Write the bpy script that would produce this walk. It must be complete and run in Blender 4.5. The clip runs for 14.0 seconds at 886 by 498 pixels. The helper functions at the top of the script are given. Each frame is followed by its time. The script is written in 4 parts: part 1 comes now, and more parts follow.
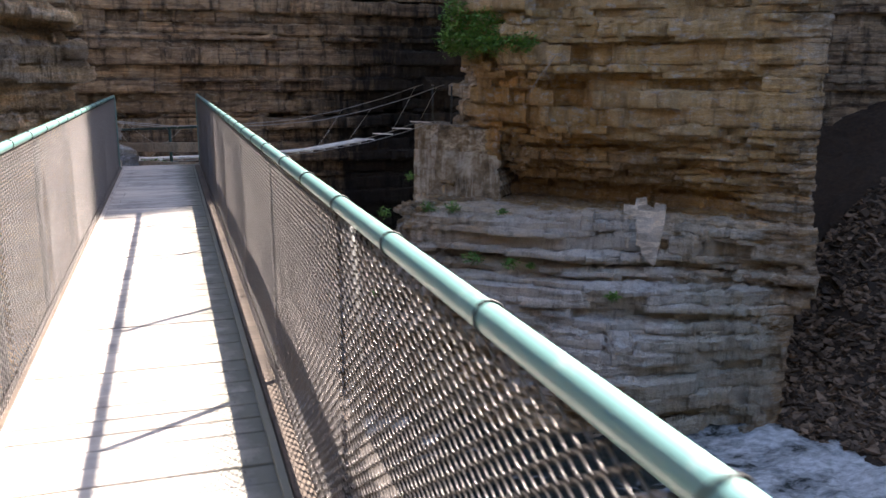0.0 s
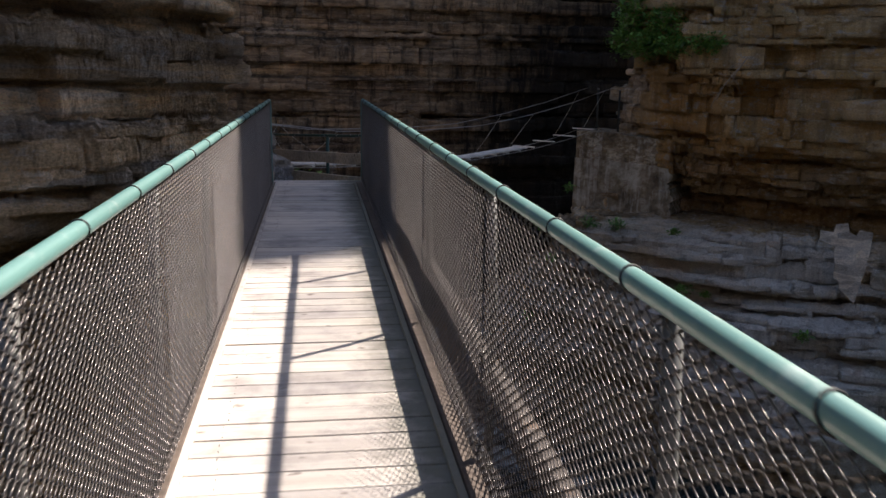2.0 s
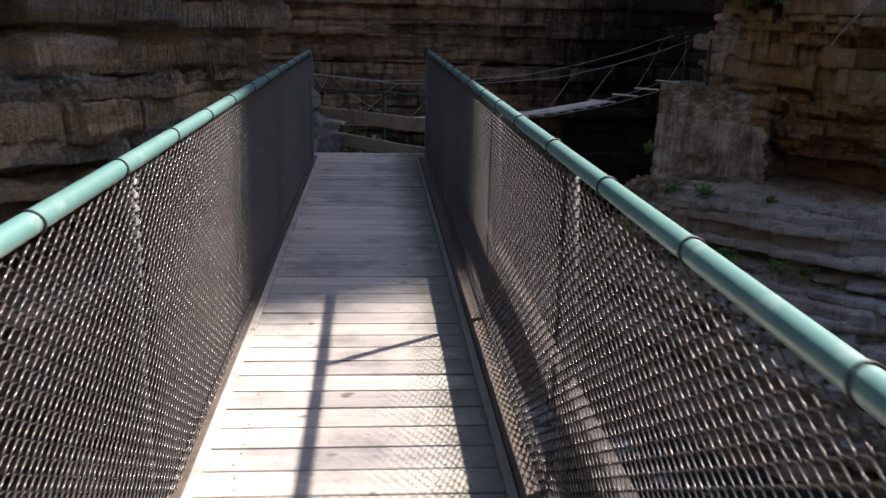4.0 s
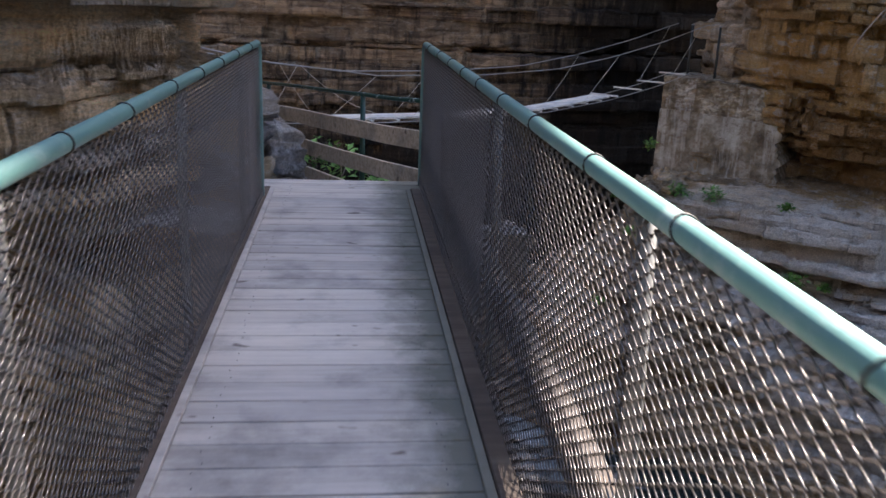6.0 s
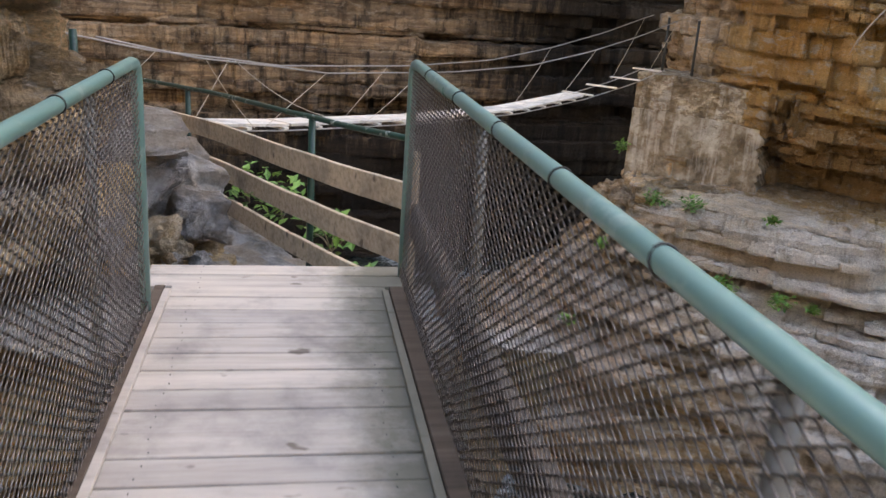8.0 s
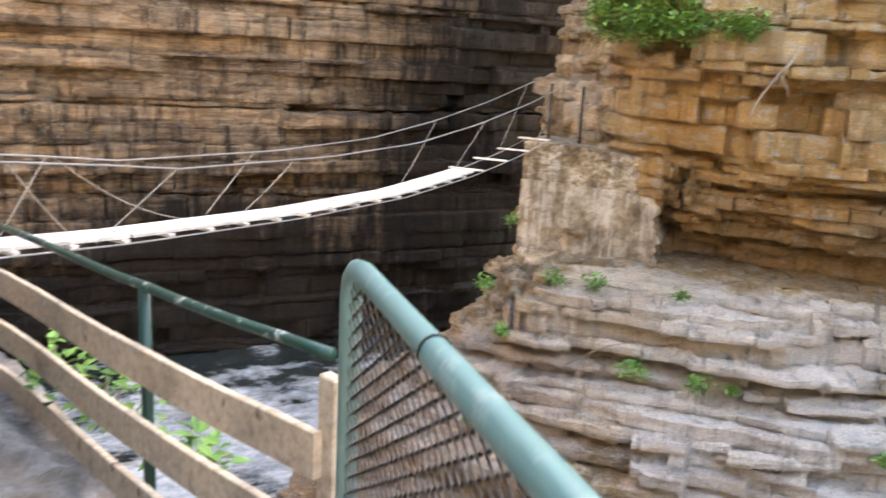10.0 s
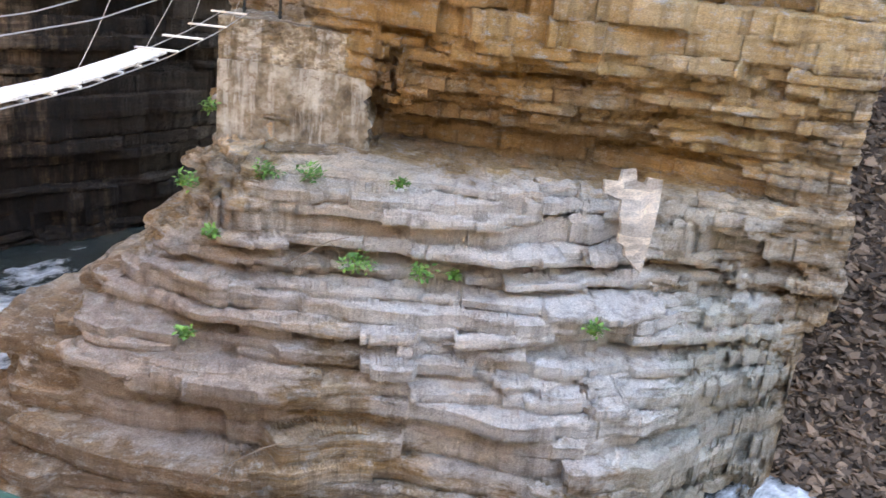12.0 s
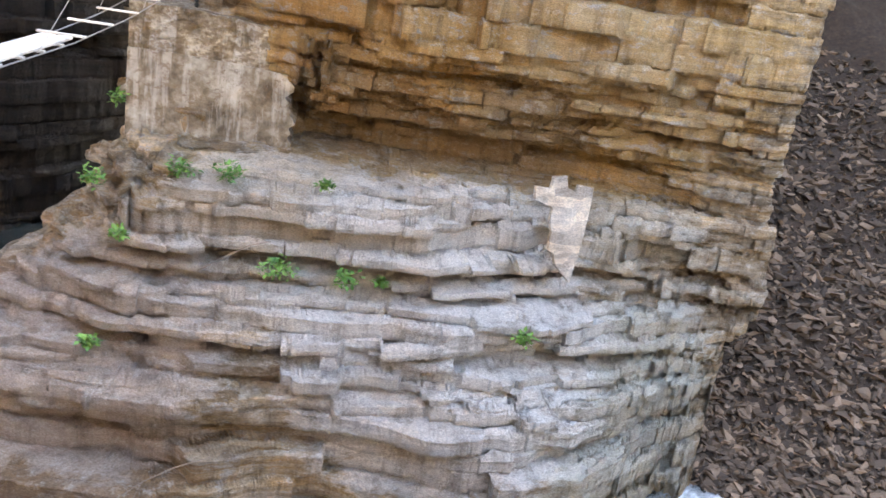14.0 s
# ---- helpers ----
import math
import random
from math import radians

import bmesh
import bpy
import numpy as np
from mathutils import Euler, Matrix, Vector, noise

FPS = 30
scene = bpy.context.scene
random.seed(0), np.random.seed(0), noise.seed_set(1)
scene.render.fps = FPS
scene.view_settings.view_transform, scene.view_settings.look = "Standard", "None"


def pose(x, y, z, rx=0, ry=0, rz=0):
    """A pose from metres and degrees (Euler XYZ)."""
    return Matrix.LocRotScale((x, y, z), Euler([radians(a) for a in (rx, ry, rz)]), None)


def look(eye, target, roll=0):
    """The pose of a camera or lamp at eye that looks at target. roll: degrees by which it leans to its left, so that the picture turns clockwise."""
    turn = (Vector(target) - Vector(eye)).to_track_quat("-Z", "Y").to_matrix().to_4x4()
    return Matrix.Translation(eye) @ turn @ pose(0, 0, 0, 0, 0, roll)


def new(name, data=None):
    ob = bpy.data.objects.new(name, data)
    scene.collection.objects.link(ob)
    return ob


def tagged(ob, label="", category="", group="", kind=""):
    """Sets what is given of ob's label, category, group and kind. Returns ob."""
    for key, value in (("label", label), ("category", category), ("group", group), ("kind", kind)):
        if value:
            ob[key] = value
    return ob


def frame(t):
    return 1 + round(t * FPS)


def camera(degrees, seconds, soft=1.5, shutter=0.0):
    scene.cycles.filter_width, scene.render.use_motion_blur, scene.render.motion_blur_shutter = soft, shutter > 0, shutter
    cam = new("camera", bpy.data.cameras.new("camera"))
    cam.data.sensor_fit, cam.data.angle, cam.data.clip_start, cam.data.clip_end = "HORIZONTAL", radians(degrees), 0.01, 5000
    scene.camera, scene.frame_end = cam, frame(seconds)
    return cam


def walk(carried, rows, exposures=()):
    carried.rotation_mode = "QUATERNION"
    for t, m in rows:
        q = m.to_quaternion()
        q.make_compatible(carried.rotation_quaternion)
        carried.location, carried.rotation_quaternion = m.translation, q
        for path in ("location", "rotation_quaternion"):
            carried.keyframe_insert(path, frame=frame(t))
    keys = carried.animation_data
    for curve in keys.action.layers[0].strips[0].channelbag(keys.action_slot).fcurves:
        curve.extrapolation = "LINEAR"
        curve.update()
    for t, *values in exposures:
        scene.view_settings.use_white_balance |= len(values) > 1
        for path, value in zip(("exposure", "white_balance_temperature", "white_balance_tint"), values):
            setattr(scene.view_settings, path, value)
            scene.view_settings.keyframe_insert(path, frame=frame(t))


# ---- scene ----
cam = camera(55.0, 14.0, shutter=0.3)
PATH = [
    (0, (0.185, -1.213, 1.413), (0.778, 0.653, 1.006), 0.0),
    (0.5, (0.109, -0.585, 1.433), (0.611, 1.311, 1.042), -0.6),
    (1, (0.010, 0.039, 1.458), (0.326, 1.980, 1.097), 0.6),
    (1.5, (-0.027, 0.612, 1.448), (0.222, 2.556, 1.045), 1.3),
    (2, (0.002, 1.229, 1.456), (0.292, 3.165, 1.047), 0.9),
    (2.5, (0.028, 1.816, 1.469), (0.305, 3.761, 1.090), 1.5),
    (3, (0.026, 2.433, 1.452), (0.285, 4.374, 1.047), 0.3),
    (3.2, (0.050, 2.662, 1.467), (0.272, 4.604, 1.041), -0.0),
    (5.3, (0.065, 5.251, 1.385), (0.199, 7.136, 0.730), 2.2),
    (5.5, (0.086, 5.471, 1.375), (0.238, 7.361, 0.740), 1.7),
    (6, (0.070, 6.086, 1.413), (0.284, 7.992, 0.845), 2.4),
    (6.5, (0.050, 6.724, 1.362), (0.323, 8.606, 0.741), 2.0),
    (7, (0.035, 7.405, 1.398), (0.325, 9.287, 0.786), 2.4),
    (7.2, (0.044, 7.628, 1.445), (0.400, 9.500, 0.839), 4.1),
    (9.3, (0.064, 10.114, 1.450), (0.385, 12.009, 0.896), 3.9),
    (9.5, (0.091, 10.391, 1.468), (0.464, 12.286, 0.949), 3.6),
    (10, (0.217, 10.897, 1.492), (0.858, 12.739, 1.047), 3.0),
    (10.5, (0.266, 11.363, 1.541), (1.261, 13.032, 1.066), 2.2),
    (10.8, (0.310, 11.641, 1.494), (1.504, 13.151, 0.949), 0.3),
    (11, (0.363, 11.856, 1.518), (1.612, 13.294, 0.908), 4.2),
    (11.5, (0.392, 12.231, 1.476), (1.679, 13.623, 0.840), 6.0),
    (12, (0.316, 12.473, 1.451), (1.568, 13.880, 0.778), 5.9),
    (12.5, (0.464, 12.587, 1.424), (1.620, 14.077, 0.757), 5.5),
    (13, (0.373, 12.753, 1.445), (1.569, 14.215, 0.786), 4.5),
    (13.5, (0.398, 13.050, 1.406), (1.739, 14.386, 0.761), 5.3),
    (14, (0.470, 13.239, 1.323), (1.881, 14.499, 0.674), 8.9),
]
walk(cam, [(t, look(eye, target, roll)) for t, eye, target, roll in PATH],
     exposures=[(0, 2.6, 6700, 16), (0.5, 2.3, 6700, 17), (1.0, 1.8, 6600, 17), (1.5, 1.45, 6600, 16), (2.2, 1.35, 6700, 16), (3.2, 1.45, 6700, 16), (5.3, 1.3, 6000, 17), (5.6, 1.55, 6000, 17),
                (6.0, 2.75, 6600, 17), (6.5, 2.88, 7100, 18), (7.2, 3.25, 7800, 17), (9.3, 4.65, 10200, 14), (10.0, 4.8, 9000, 15), (11.0, 4.82, 8100, 15), (14.0, 4.82, 8000, 15)])


# ---- world, sun and exposure ----
SUN_DIR = Vector((0.77, 0.55, 1.07)).normalized()
world = bpy.data.worlds.new("world")
scene.world = world
world.use_nodes = True
wn = world.node_tree
sky = wn.nodes.new("ShaderNodeTexSky")
sky.sky_type = 'NISHITA'
sky.sun_disc = False
sky.sun_elevation = math.asin(SUN_DIR.z)
sky.sun_rotation = math.atan2(SUN_DIR.x, SUN_DIR.y)
wn.links.new(sky.outputs[0], wn.nodes["Background"].inputs[0])
wn.nodes["Background"].inputs[1].default_value = 0.08
sun_data = bpy.data.lights.new("sun", 'SUN')
sun_data.energy = 5.0
sun_data.angle = radians(1.0)
sun_data.color = (1.0, 0.94, 0.85)
sun = new("sun", sun_data)
sun.matrix_world = Matrix.Translation((20, 20, 40)) @ SUN_DIR.to_track_quat("Z", "Y").to_matrix().to_4x4()


# ---- materials ----
def shader(name):
    m = bpy.data.materials.new(name)
    m.use_nodes = True
    nt = m.node_tree
    return m, nt, nt.nodes["Principled BSDF"]


def tex_coords(nt, scale=(1, 1, 1), obj=False):
    if obj:
        src = nt.nodes.new("ShaderNodeTexCoord").outputs["Object"]
    else:
        src = nt.nodes.new("ShaderNodeNewGeometry").outputs["Position"]
    mp = nt.nodes.new("ShaderNodeMapping")
    mp.inputs["Scale"].default_value = scale
    nt.links.new(src, mp.inputs["Vector"])
    return mp.outputs[0]


def noise_tex(nt, vec, scale, detail=6, rough=0.6):
    n = nt.nodes.new("ShaderNodeTexNoise")
    n.inputs["Scale"].default_value = scale
    n.inputs["Detail"].default_value = detail
    n.inputs["Roughness"].default_value = rough
    nt.links.new(vec, n.inputs["Vector"])
    return n.outputs["Fac"]


def ramp(nt, fac, stops):
    r = nt.nodes.new("ShaderNodeValToRGB")
    el = r.color_ramp.elements
    while len(el) < len(stops):
        el.new(0.5)
    for e, (p, c) in zip(el, stops):
        e.position = p
        e.color = (*c, 1) if len(c) == 3 else c
    nt.links.new(fac, r.inputs[0])
    return r.outputs[0]


def mix(nt, fac, a, b, mode='MIX'):
    n = nt.nodes.new("ShaderNodeMix")
    n.data_type = 'RGBA'
    n.blend_type = mode
    for sock, v in ((n.inputs[0], fac), (n.inputs[6], a), (n.inputs[7], b)):
        if isinstance(v, bpy.types.NodeSocket):
            nt.links.new(v, sock)
        elif isinstance(v, (int, float)):
            sock.default_value = v
        else:
            sock.default_value = (*v, 1)
    return n.outputs[2]


def bump(nt, bs, height, strength, dist):
    b = nt.nodes.new("ShaderNodeBump")
    b.inputs["Strength"].default_value = strength
    b.inputs["Distance"].default_value = dist
    nt.links.new(height, b.inputs["Height"])
    nt.links.new(b.outputs[0], bs.inputs["Normal"])


def per_object(nt):
    return nt.nodes.new("ShaderNodeObjectInfo").outputs["Random"]


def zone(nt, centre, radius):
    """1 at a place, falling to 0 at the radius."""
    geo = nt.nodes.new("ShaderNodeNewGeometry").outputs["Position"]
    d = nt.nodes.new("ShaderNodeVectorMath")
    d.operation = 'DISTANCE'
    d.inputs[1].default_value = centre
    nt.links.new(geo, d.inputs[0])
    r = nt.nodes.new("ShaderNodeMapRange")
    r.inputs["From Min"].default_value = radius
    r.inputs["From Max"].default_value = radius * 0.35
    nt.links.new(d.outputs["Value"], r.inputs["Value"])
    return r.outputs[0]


def rock_material(name, tones, stain, stain_amount, lichen=(0.42, 0.42, 0.38), lichen_amount=0.25, pale=(0.55, 0.53, 0.50), pale_amount=0.5, dark_zones=(), sky_and_silt=0.0, patches=()):
    """Bedded sandstone: bed colours, block colours, pale and rusty patches, streaks of run-off, lichen."""
    m, nt, bs = shader(name)
    bed = noise_tex(nt, tex_coords(nt, (0.10, 0.10, 2.6)), 1.0, 4, 0.65)
    col = ramp(nt, bed, [(0.28 + 0.44 * i / (len(tones) - 1), c) for i, c in enumerate(tones)])
    rnd = ramp(nt, per_object(nt), [(0, (0.72, 0.71, 0.70)), (0.5, (1, 0.98, 0.96)), (1, (1.25, 1.21, 1.15))])
    col = mix(nt, 1.0, col, rnd, 'MULTIPLY')
    big = noise_tex(nt, tex_coords(nt, (1, 1, 1.6)), 0.42, 8, 0.7)
    col = mix(nt, ramp(nt, big, [(0.46, (0, 0, 0)), (0.64, (pale_amount,) * 3)]), col, pale)
    isl = noise_tex(nt, tex_coords(nt, (0.9, 0.9, 2.4)), 1.7, 6, 0.66)
    col = mix(nt, 0.85, col, ramp(nt, isl, [(0.3, (0.45, 0.42, 0.40)), (0.52, (1, 1, 1)), (0.72, (1.35, 1.30, 1.22))]), 'MULTIPLY')
    # each jointed block weathers to its own shade
    cell = nt.nodes.new("ShaderNodeTexVoronoi")
    cell.inputs["Scale"].default_value = 1.0
    nt.links.new(tex_coords(nt, (1.2, 1.2, 3.4)), cell.inputs["Vector"])
    shade = nt.nodes.new("ShaderNodeSeparateColor")
    nt.links.new(cell.outputs["Color"], shade.inputs[0])
    col = mix(nt, 0.8, col, ramp(nt, shade.outputs[0], [(0, (0.55, 0.52, 0.50)), (0.5, (1, 0.98, 0.96)), (1, (1.32, 1.26, 1.18))]), 'MULTIPLY')
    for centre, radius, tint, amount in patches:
        # broad stains, bleached areas and painted recess shade, with ragged borders
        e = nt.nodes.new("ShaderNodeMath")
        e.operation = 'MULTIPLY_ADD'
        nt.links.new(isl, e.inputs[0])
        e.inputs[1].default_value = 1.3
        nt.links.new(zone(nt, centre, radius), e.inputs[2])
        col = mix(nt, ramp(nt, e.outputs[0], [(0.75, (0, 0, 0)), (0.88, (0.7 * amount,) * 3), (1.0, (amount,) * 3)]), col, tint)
    vert = noise_tex(nt, tex_coords(nt, (1.5, 1.5, 0.22)), 1.4, 6, 0.7)
    col = mix(nt, ramp(nt, vert, [(0.5, (0, 0, 0)), (0.64, (stain_amount,) * 3)]), col, stain)
    spots = noise_tex(nt, tex_coords(nt, (1, 1, 1.8)), 3.2, 9, 0.78)
    col = mix(nt, ramp(nt, spots, [(0.53, (0, 0, 0)), (0.64, (lichen_amount,) * 3)]), col, lichen)
    # near-black streaky zones, strongest at their centres
    for place in dark_zones:
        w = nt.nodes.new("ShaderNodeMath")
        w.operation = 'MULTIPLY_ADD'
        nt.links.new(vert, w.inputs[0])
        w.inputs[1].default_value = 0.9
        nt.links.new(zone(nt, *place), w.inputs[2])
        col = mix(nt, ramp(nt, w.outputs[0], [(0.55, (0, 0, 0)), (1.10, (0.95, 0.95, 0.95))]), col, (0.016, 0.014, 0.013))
    if sky_and_silt:
        # bleached silt on the ledge treads, with sky light painted onto upward faces
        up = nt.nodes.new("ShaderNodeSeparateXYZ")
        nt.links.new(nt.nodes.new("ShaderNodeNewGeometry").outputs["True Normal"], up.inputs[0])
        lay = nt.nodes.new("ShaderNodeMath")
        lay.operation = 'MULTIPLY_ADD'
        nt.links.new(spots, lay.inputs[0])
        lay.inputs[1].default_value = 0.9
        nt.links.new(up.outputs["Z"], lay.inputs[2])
        col = mix(nt, ramp(nt, lay.outputs[0], [(1.08, (0, 0, 0)), (1.38, (sky_and_silt,) * 3)]), col, (0.82, 0.78, 0.74))
    grain = noise_tex(nt, tex_coords(nt, (1, 1, 2.0)), 24, 8, 0.72)
    col = mix(nt, 0.75, col, ramp(nt, grain, [(0.3, (0.38, 0.37, 0.36)), (0.5, (1, 1, 1)), (0.7, (1.5, 1.5, 1.5))]), 'MULTIPLY')
    nt.links.new(col, bs.inputs["Base Color"])
    bs.inputs["Roughness"].default_value = 0.88
    bs.inputs["Specular IOR Level"].default_value = 0.25
    fine = noise_tex(nt, tex_coords(nt, (1, 1, 2.2)), 5, 12, 0.8)
    bump(nt, bs, fine, 1.0, 0.14)
    return m


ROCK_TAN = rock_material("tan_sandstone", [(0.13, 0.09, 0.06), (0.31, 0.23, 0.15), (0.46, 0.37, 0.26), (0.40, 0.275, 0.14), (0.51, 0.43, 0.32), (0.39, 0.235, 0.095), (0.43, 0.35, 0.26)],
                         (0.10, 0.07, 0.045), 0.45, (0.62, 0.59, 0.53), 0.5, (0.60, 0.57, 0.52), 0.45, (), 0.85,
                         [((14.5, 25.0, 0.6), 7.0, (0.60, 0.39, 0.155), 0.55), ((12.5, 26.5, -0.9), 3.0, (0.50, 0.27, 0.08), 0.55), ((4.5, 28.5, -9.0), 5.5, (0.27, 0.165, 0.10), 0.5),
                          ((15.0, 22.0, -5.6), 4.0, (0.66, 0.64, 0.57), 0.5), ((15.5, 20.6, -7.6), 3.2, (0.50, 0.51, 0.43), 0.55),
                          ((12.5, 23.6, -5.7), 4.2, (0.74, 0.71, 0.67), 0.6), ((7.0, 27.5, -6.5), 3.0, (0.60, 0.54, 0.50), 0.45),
                          # first two: browner rock in the recess, overhang shade painted in
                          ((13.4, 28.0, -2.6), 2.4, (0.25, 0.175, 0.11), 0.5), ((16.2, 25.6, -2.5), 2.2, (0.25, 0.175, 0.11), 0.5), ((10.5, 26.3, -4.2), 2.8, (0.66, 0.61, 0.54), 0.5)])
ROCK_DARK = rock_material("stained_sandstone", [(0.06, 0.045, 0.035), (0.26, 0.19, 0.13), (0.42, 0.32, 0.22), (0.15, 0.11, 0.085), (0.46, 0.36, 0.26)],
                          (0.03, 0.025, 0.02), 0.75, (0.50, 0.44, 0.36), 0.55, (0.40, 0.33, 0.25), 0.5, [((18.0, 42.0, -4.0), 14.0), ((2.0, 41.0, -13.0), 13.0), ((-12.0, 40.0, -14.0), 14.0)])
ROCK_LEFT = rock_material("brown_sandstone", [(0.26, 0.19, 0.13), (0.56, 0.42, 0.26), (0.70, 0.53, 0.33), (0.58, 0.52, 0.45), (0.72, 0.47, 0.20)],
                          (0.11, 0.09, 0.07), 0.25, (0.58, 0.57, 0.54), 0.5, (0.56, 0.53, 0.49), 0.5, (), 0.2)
# for unseen slopes, kept dark so that they bounce little sunlight
UNSEEN_DARK = rock_material("unseen_dark_slope", [(0.04, 0.034, 0.022), (0.09, 0.085, 0.045), (0.13, 0.095, 0.06), (0.06, 0.065, 0.03)], (0.03, 0.025, 0.02), 0.4, (0.10, 0.10, 0.05), 0.5, (0.15, 0.11, 0.07), 0.3)
SLAB = rock_material("pale_sandstone", [(0.68, 0.60, 0.49), (0.76, 0.68, 0.57), (0.80, 0.74, 0.64)], (0.5, 0.4, 0.3), 0.15, (0.72, 0.68, 0.62), 0.3, (0.74, 0.70, 0.64), 0.5)


def concrete_material(name, tones, dirt):
    m, nt, bs = shader(name)
    n = noise_tex(nt, tex_coords(nt), 1.3, 8, 0.7)
    col = ramp(nt, n, [(0.36, tones[0]), (0.47, tones[1]), (0.62, tones[2])])
    runs = noise_tex(nt, tex_coords(nt, (3.0, 3.0, 0.25)), 1.4, 5, 0.6)
    col = mix(nt, ramp(nt, runs, [(0.50, (0, 0, 0)), (0.6, (0.45, 0.45, 0.45))]), col, (0.56, 0.53, 0.47))
    sep = noise_tex(nt, tex_coords(nt, (1, 1, 1.5)), 4.0, 10, 0.8)
    col = mix(nt, ramp(nt, sep, [(dirt, (0, 0, 0)), (dirt + 0.07, (0.75, 0.75, 0.75))]), col, (0.16, 0.11, 0.065))
    nt.links.new(col, bs.inputs["Base Color"])
    bs.inputs["Roughness"].default_value = 0.9
    bump(nt, bs, sep, 0.5, 0.03)
    return m


CONCRETE = concrete_material("stained_concrete", [(0.08, 0.06, 0.037), (0.20, 0.16, 0.11), (0.40, 0.365, 0.30)], 0.53)
RUSTY_CONCRETE = concrete_material("rusty_concrete", [(0.06, 0.045, 0.028), (0.17, 0.125, 0.075), (0.46, 0.39, 0.29)], 0.48)


def wood_material(name, dark, mid, light, along=(1.5, 30, 30), scale=1.0, damp=False):
    """Weathered board, grain along the object's own x axis."""
    m, nt, bs = shader(name)
    vec = tex_coords(nt, along, obj=True)
    add = nt.nodes.new("ShaderNodeVectorMath")
    add.operation = 'ADD'
    sc = nt.nodes.new("ShaderNodeVectorMath")
    sc.operation = 'SCALE'
    sc.inputs[0].default_value = (13, 57, 91)
    nt.links.new(per_object(nt), sc.inputs["Scale"])
    nt.links.new(vec, add.inputs[0])
    nt.links.new(sc.outputs[0], add.inputs[1])
    g = noise_tex(nt, add.outputs[0], scale, 8, 0.65)
    col = ramp(nt, g, [(0.3, dark), (0.5, mid), (0.72, light)])
    blot = noise_tex(nt, tex_coords(nt), 2.3, 6, 0.65)
    col = mix(nt, 0.8, col, ramp(nt, blot, [(0.3, (0.42, 0.42, 0.45)), (0.5, (1, 1, 1)), (0.75, (1.18, 1.15, 1.1))]), 'MULTIPLY')
    tone = ramp(nt, per_object(nt), [(0, (0.8, 0.8, 0.82)), (1, (1.15, 1.13, 1.1))])
    col = mix(nt, 1.0, col, tone, 'MULTIPLY')
    knots = noise_tex(nt, tex_coords(nt, (1, 1.6, 1)), 7.0, 2, 0.4)
    col = mix(nt, ramp(nt, knots, [(0.70, (0, 0, 0)), (0.76, (0.8, 0.8, 0.8))]), col, (0.10, 0.075, 0.06))
    if damp:
        # moss and damp along the right-hand edge of the deck
        sep = nt.nodes.new("ShaderNodeSeparateXYZ")
        nt.links.new(nt.nodes.new("ShaderNodeNewGeometry").outputs["Position"], sep.inputs[0])
        edge = nt.nodes.new("ShaderNodeMath")
        edge.operation = 'MULTIPLY_ADD'
        nt.links.new(noise_tex(nt, tex_coords(nt, (1, 1, 1)), 5.0, 7, 0.7), edge.inputs[0])
        edge.inputs[1].default_value = 0.55
        nt.links.new(sep.outputs["X"], edge.inputs[2])
        col = mix(nt, ramp(nt, edge.outputs[0], [(0.47, (0, 0, 0)), (0.70, (0.85, 0.85, 0.85))]), col, (0.11, 0.11, 0.08))
    nt.links.new(col, bs.inputs["Base Color"])
    bs.inputs["Roughness"].default_value = 0.75
    bump(nt, bs, g, 0.35, 0.004)
    return m


DECK_WOOD = wood_material("weathered_grey_planks", (0.36, 0.325, 0.29), (0.46, 0.42, 0.375), (0.54, 0.50, 0.45), (1.2, 14, 14), damp=True)
BOARD_WOOD = wood_material("weathered_tan_boards", (0.36, 0.27, 0.175), (0.56, 0.455, 0.33), (0.68, 0.58, 0.45), (0.8, 25, 25))
CURB_WOOD = wood_material("dark_curb_timber", (0.05, 0.036, 0.026), (0.09, 0.065, 0.048), (0.13, 0.10, 0.075), (0.8, 25, 25))
PALE_WOOD = wood_material("bleached_planks", (0.60, 0.55, 0.47), (0.73, 0.68, 0.60), (0.80, 0.76, 0.69), (0.8, 25, 25))


def paint_material(name, base, worn, wear, rough=0.4):
    m, nt, bs = shader(name)
    n = noise_tex(nt, tex_coords(nt), 9, 8, 0.7)
    col = mix(nt, ramp(nt, n, [(0.56, (0, 0, 0)), (0.66, (wear,) * 3)]), base, worn)
    b = noise_tex(nt, tex_coords(nt), 1.7, 4, 0.6)
    col = mix(nt, 0.6, col, ramp(nt, b, [(0.3, (0.8, 0.8, 0.8)), (0.7, (1.15, 1.15, 1.15))]), 'MULTIPLY')
    nt.links.new(col, bs.inputs["Base Color"])
    bs.inputs["Roughness"].default_value = rough
    bump(nt, bs, n, 0.15, 0.004)
    return m


RAIL_PAINT = paint_material("chalky_green_paint", (0.11, 0.232, 0.212), (0.30, 0.38, 0.355), 0.55, 0.36)
RAIL_PAINT.node_tree.nodes["Principled BSDF"].inputs["Specular IOR Level"].default_value = 1.0
GREEN_PAINT = paint_material("dark_green_paint", (0.006, 0.042, 0.030), (0.06, 0.13, 0.10), 0.6, 0.4)
PEELED_PAINT = paint_material("peeling_green_paint", (0.008, 0.055, 0.040), (0.62, 0.66, 0.62), 1.0, 0.45)
CHORD_PAINT = paint_material("dark_rusty_steel", (0.03, 0.03, 0.028), (0.07, 0.045, 0.03), 0.7, 0.95)
CHORD_PAINT.node_tree.nodes["Principled BSDF"].inputs["Specular IOR Level"].default_value = 0.08
